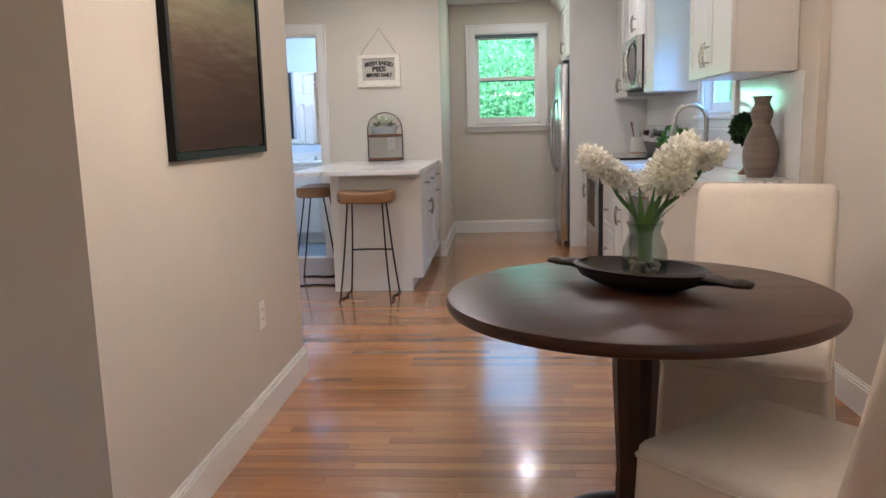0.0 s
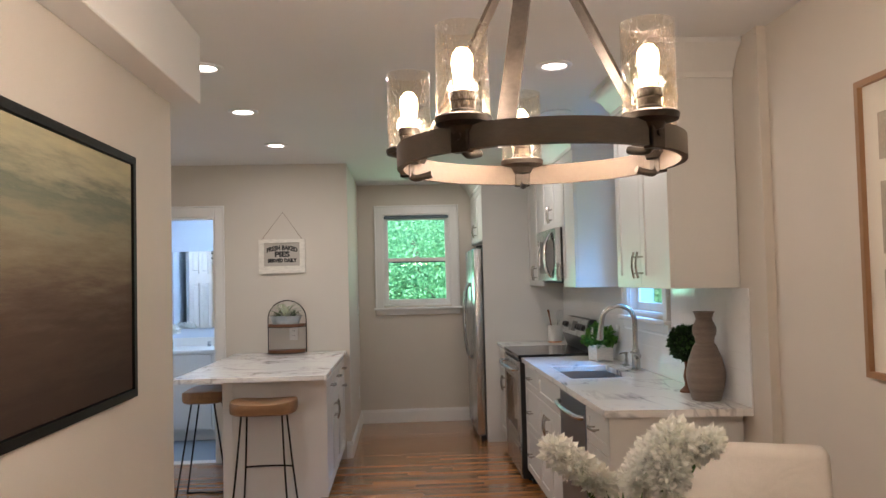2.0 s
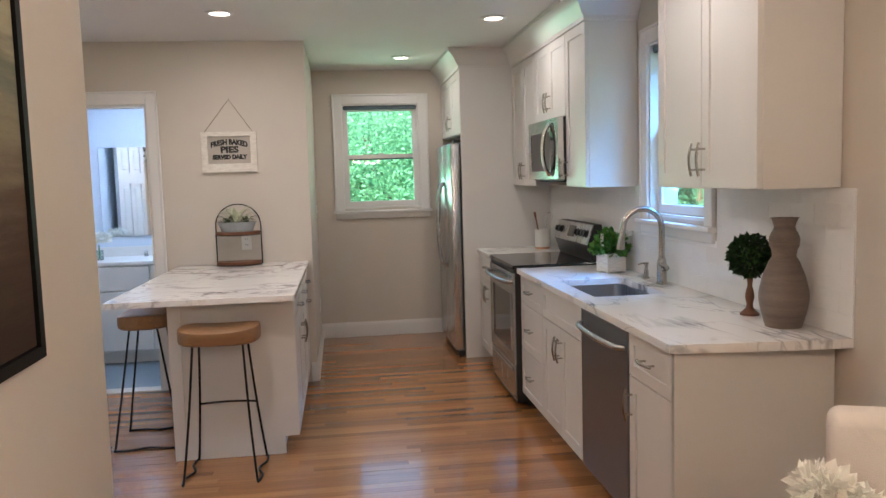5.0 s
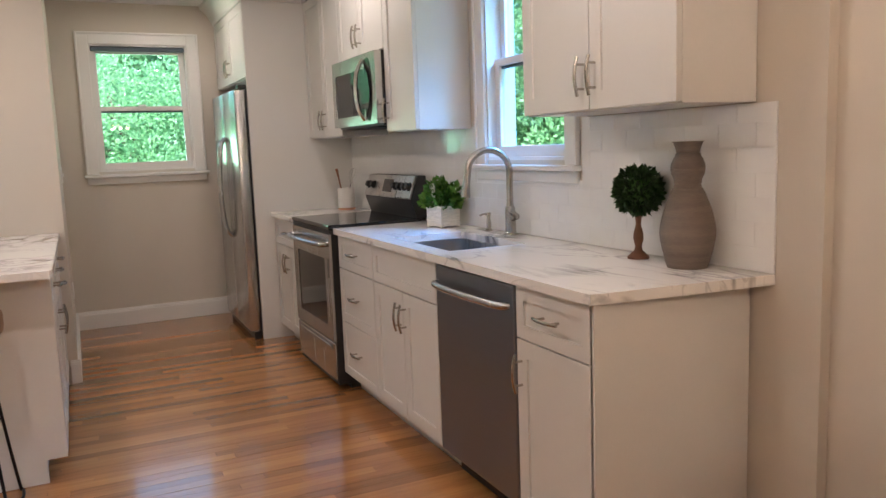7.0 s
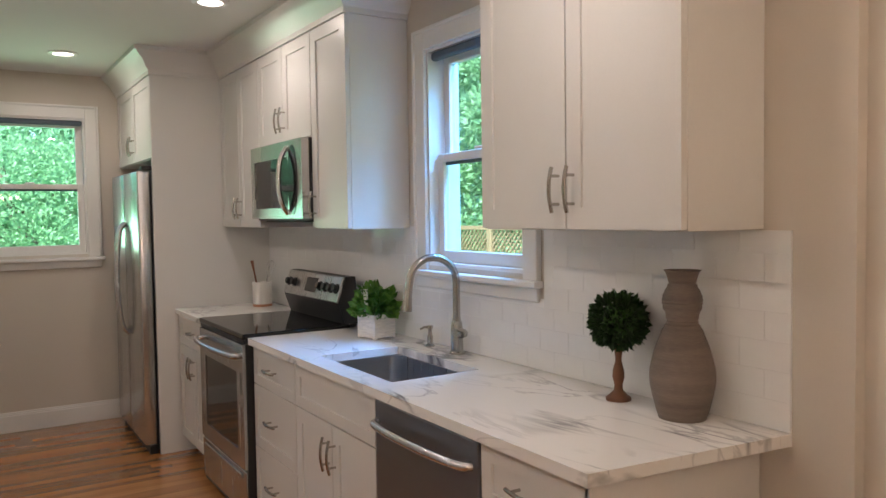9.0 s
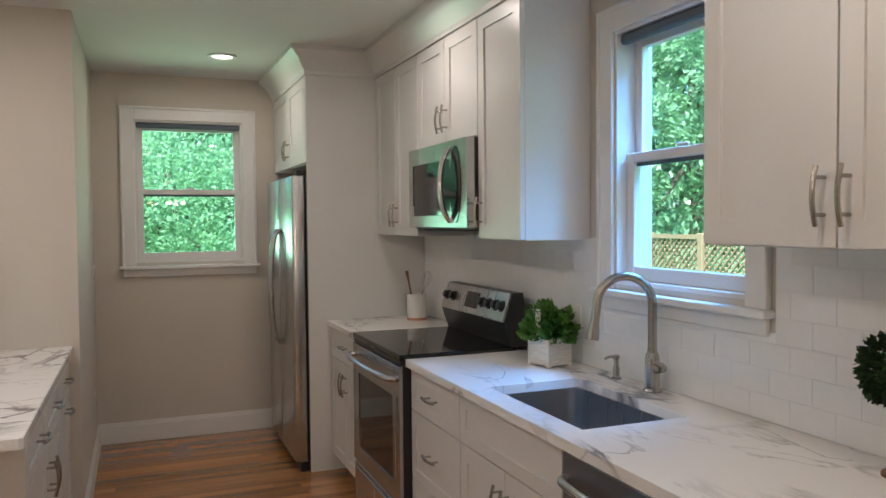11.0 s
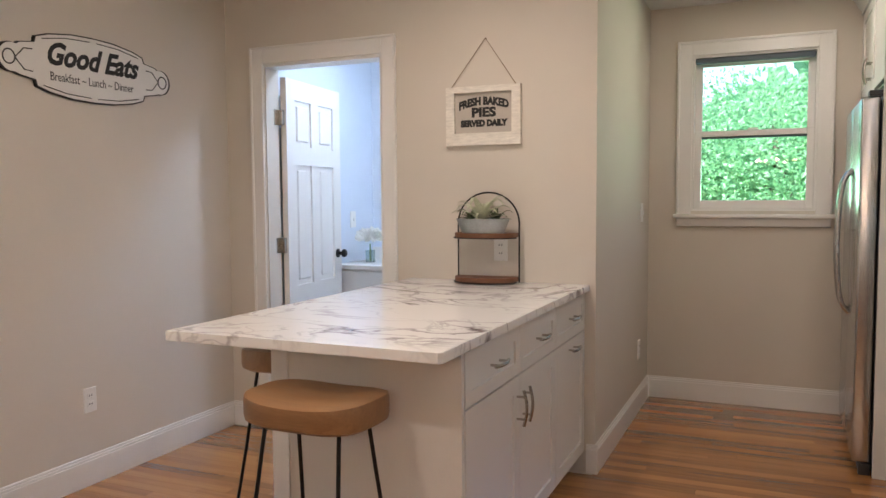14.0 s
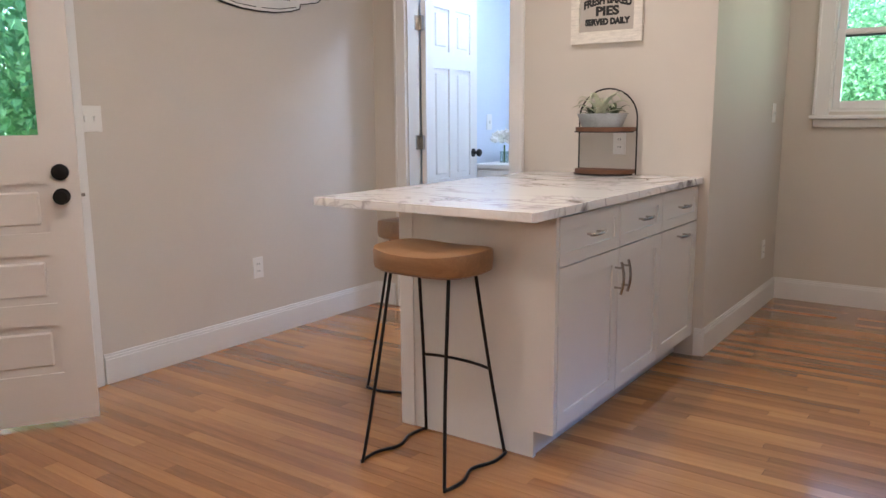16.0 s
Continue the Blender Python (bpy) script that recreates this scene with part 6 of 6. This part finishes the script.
for k, (p, h, s, lf) in enumerate(TREES):
    tree(p, h, s, 45000 if lf < 0.1 else 18000, 20 + k, "broad leafy green garden tree", M_TREE if k % 3 else M_TREE2, lf)


def woods(rg):
    a = rg.uniform(-0.9, 1.45)
    r_ = rg.uniform(27, 31)
    z = -0.5 + rg.random() * (5.9 if a < 0.35 else 10) * (0.85 + 0.15 * math.sin(a * 13))
    return Vector((r_ * math.sin(a), r_ * math.cos(a), z)), Vector((-math.sin(a), -math.cos(a), 0.4))


bm = leaves(40000, woods, 0.6, 77, 0.7)
solid("far_woods", bm, M_TREE2, "far green woods behind the garden", "woods", kind="stuff")

fe = thing("fence", (6.6, 13, -0.55), "weathered cedar fence with a lattice top", "fence")
FXE = 6.6
for k in range(9):
    y = 8.2 + k * 1.1
    part("post", box(FXE - 0.05, FXE + 0.05, y - 0.05, y + 0.05, -0.55, 1.32, 0.01), M_FENCE, fe)
for z in (0.75, 1.24):
    part("rail", box(FXE - 0.03, FXE + 0.03, 8.2, 17.0, z, z + 0.06), M_FENCE, fe)
for k in range(62):
    y = 8.25 + k * 0.141
    part("board", box(FXE + 0.031, FXE + 0.05, y, y + 0.132, -0.5, 0.75), M_FENCE, fe)
for sg_ in (1, -1):
    for k in range(90):
        y = 8.2 + k * 0.1
        p, q = Vector((FXE + 0.008 * sg_, y, 0.81)), Vector((FXE + 0.008 * sg_, y + 0.43 * sg_, 1.24))
        part("lattice_slat", tube([p, q], 0.012, 4), M_FENCE, fe)

po = thing("porch", (-3.9, 5.1, -0.1), "covered entry porch with white boarded ceiling", "porch")
part("deck", box(-5.2, XL - 0.145, 2.5, 8.4, -0.14, -0.06), M_CONC, po, "grey deck")
for k in range(14):
    part("ceiling_board", box(-5.1 + k * 0.17, -5.1 + k * 0.17 + 0.164, 2.6, 8.3, 2.36, 2.38), M_TRIM, po)
part("beam", box(-5.2, -5.06, 2.5, 8.4, 2.20, 2.38, 0.01), M_TRIM, po)
for y in (3.2, 6.2, 8.2):
    part("post", box(-5.18, -5.08, y - 0.05, y + 0.05, -0.06, 2.20, 0.01), M_TRIM, po)
for z in (0.05, 0.86):
    part("rail", box(-5.16, -5.10, 2.5, 8.4, z, z + 0.05), M_TRIM, po)
for k in range(46):
    part("baluster", box(-5.145, -5.115, 2.6 + k * 0.125, 2.63 + k * 0.125, 0.10, 0.86), M_TRIM, po)


# ---- backsplash tiles and floor boards, one by one ----
KW = bpy.data.objects["wall_kitchen"]
WORLD[KW] = Matrix.Identity(4)
ZT = 1.432
solid("backsplash_grout", slab([4.172, 5.14, 6.052, 8.008], [0.916, 1.176, ZT], 1.4545, 1.4595, "x", lambda u, v: 5.14 < u < 6.052 and v > 1.176), M_GROUT, "pale grout bed behind the tiles", "grout")
TW, TH, J = 0.1524, 0.0762, 0.0011
tile_mesh = finish("tile", box(-0.0016, 0, 0, TW - J, 0, TH - J, 0.0004), M_TILE)
rt = random.Random(9)
k = 0
z = 0.917
while z < ZT - 0.02:
    h = min(TH, ZT - z)
    y = 4.172 - (TW / 2 if k % 2 else 0)
    while y < 8.0:
        a, b = max(y, 4.172), min(y + TW, 8.008)
        if z + h > 1.176 and b > 5.14 and a < 6.052:
            if a < 5.14 - 0.02:
                b = 5.14
            elif b > 6.052 + 0.02:
                a = 6.052
            else:
                a = b
        if b - a > 0.02:
            if abs(b - a - TW) < 1e-6 and h == TH:
                ob = new("tile", tile_mesh)
            else:
                ob = new("tile", finish("tile", box(-0.0016, 0, 0, b - a - J, 0, h - J, 0.0004), M_TILE))
            ob.location = (1.4545, a, z)
            ob.rotation_euler = (0, rt.uniform(-0.003, 0.003), 0)
            ob.parent = KW
        y += TW
    z += TH
    k += 1

BW = 0.0572
rg = random.Random(3)
meshes = {L: finish("floor_board", box(0, L - 0.0009, 0, BW - 0.0009, -0.0115, 0, 0.0), M_FLOOR) for L in (0.5, 0.75, 1.0, 1.3, 1.7)}
verts, faces = [], []
made = 0
y = -2.0
while y < YB:
    xa, xb = (-2.79, 1.50) if y < 7.55 else (-0.51, 1.46)
    if y < 2.1 or (y > 4.1 and y < 7.55) or y >= 7.55:
        start = xa
    else:
        start = -0.99
    x = start - rg.uniform(0, 0.9)
    while x < xb:
        L = rg.choice((0.5, 0.75, 1.0, 1.3, 1.7))
        a, b = max(x, start), min(x + L, xb)
        drop = rg.uniform(0, 0.0004)
        if 3.9 < y < 7.5 and a == x and b == x + L and made < 300 and -1.9 < a and b < 1.45:
            ob = new("floor_board", meshes[L])
            ob.location = (a, y, -drop)
            ob.rotation_euler = (rg.uniform(-0.0035, 0.0035), 0, 0)
            ob.parent = FLOOR
            made += 1
        elif b - a > 0.01:
            n = len(verts)
            verts += [(a, y, -0.0115), (b - 0.0009, y, -0.0115), (b - 0.0009, y + BW - 0.0009, -0.0115), (a, y + BW - 0.0009, -0.0115)]
            lean = rg.uniform(-0.0001, 0.0001)
            verts += [(p, q, -drop - 0.0002 + (lean if q > y + 0.01 else -lean)) for p, q, _ in verts[n:n + 4]]
            faces += [(n, n + 3, n + 2, n + 1), (n + 4, n + 5, n + 6, n + 7), (n, n + 1, n + 5, n + 4), (n + 1, n + 2, n + 6, n + 5), (n + 2, n + 3, n + 7, n + 6), (n + 3, n, n + 4, n + 7)]
        x += L
    y += BW
me = bpy.data.meshes.new("floor_boards")
me.from_pydata(verts, [], faces)
me.materials.append(M_FLOOR)
ob = new("floor_boards", me)
ob.parent = FLOOR
tagged(ob, "further narrow oak floor boards", kind="stuff")
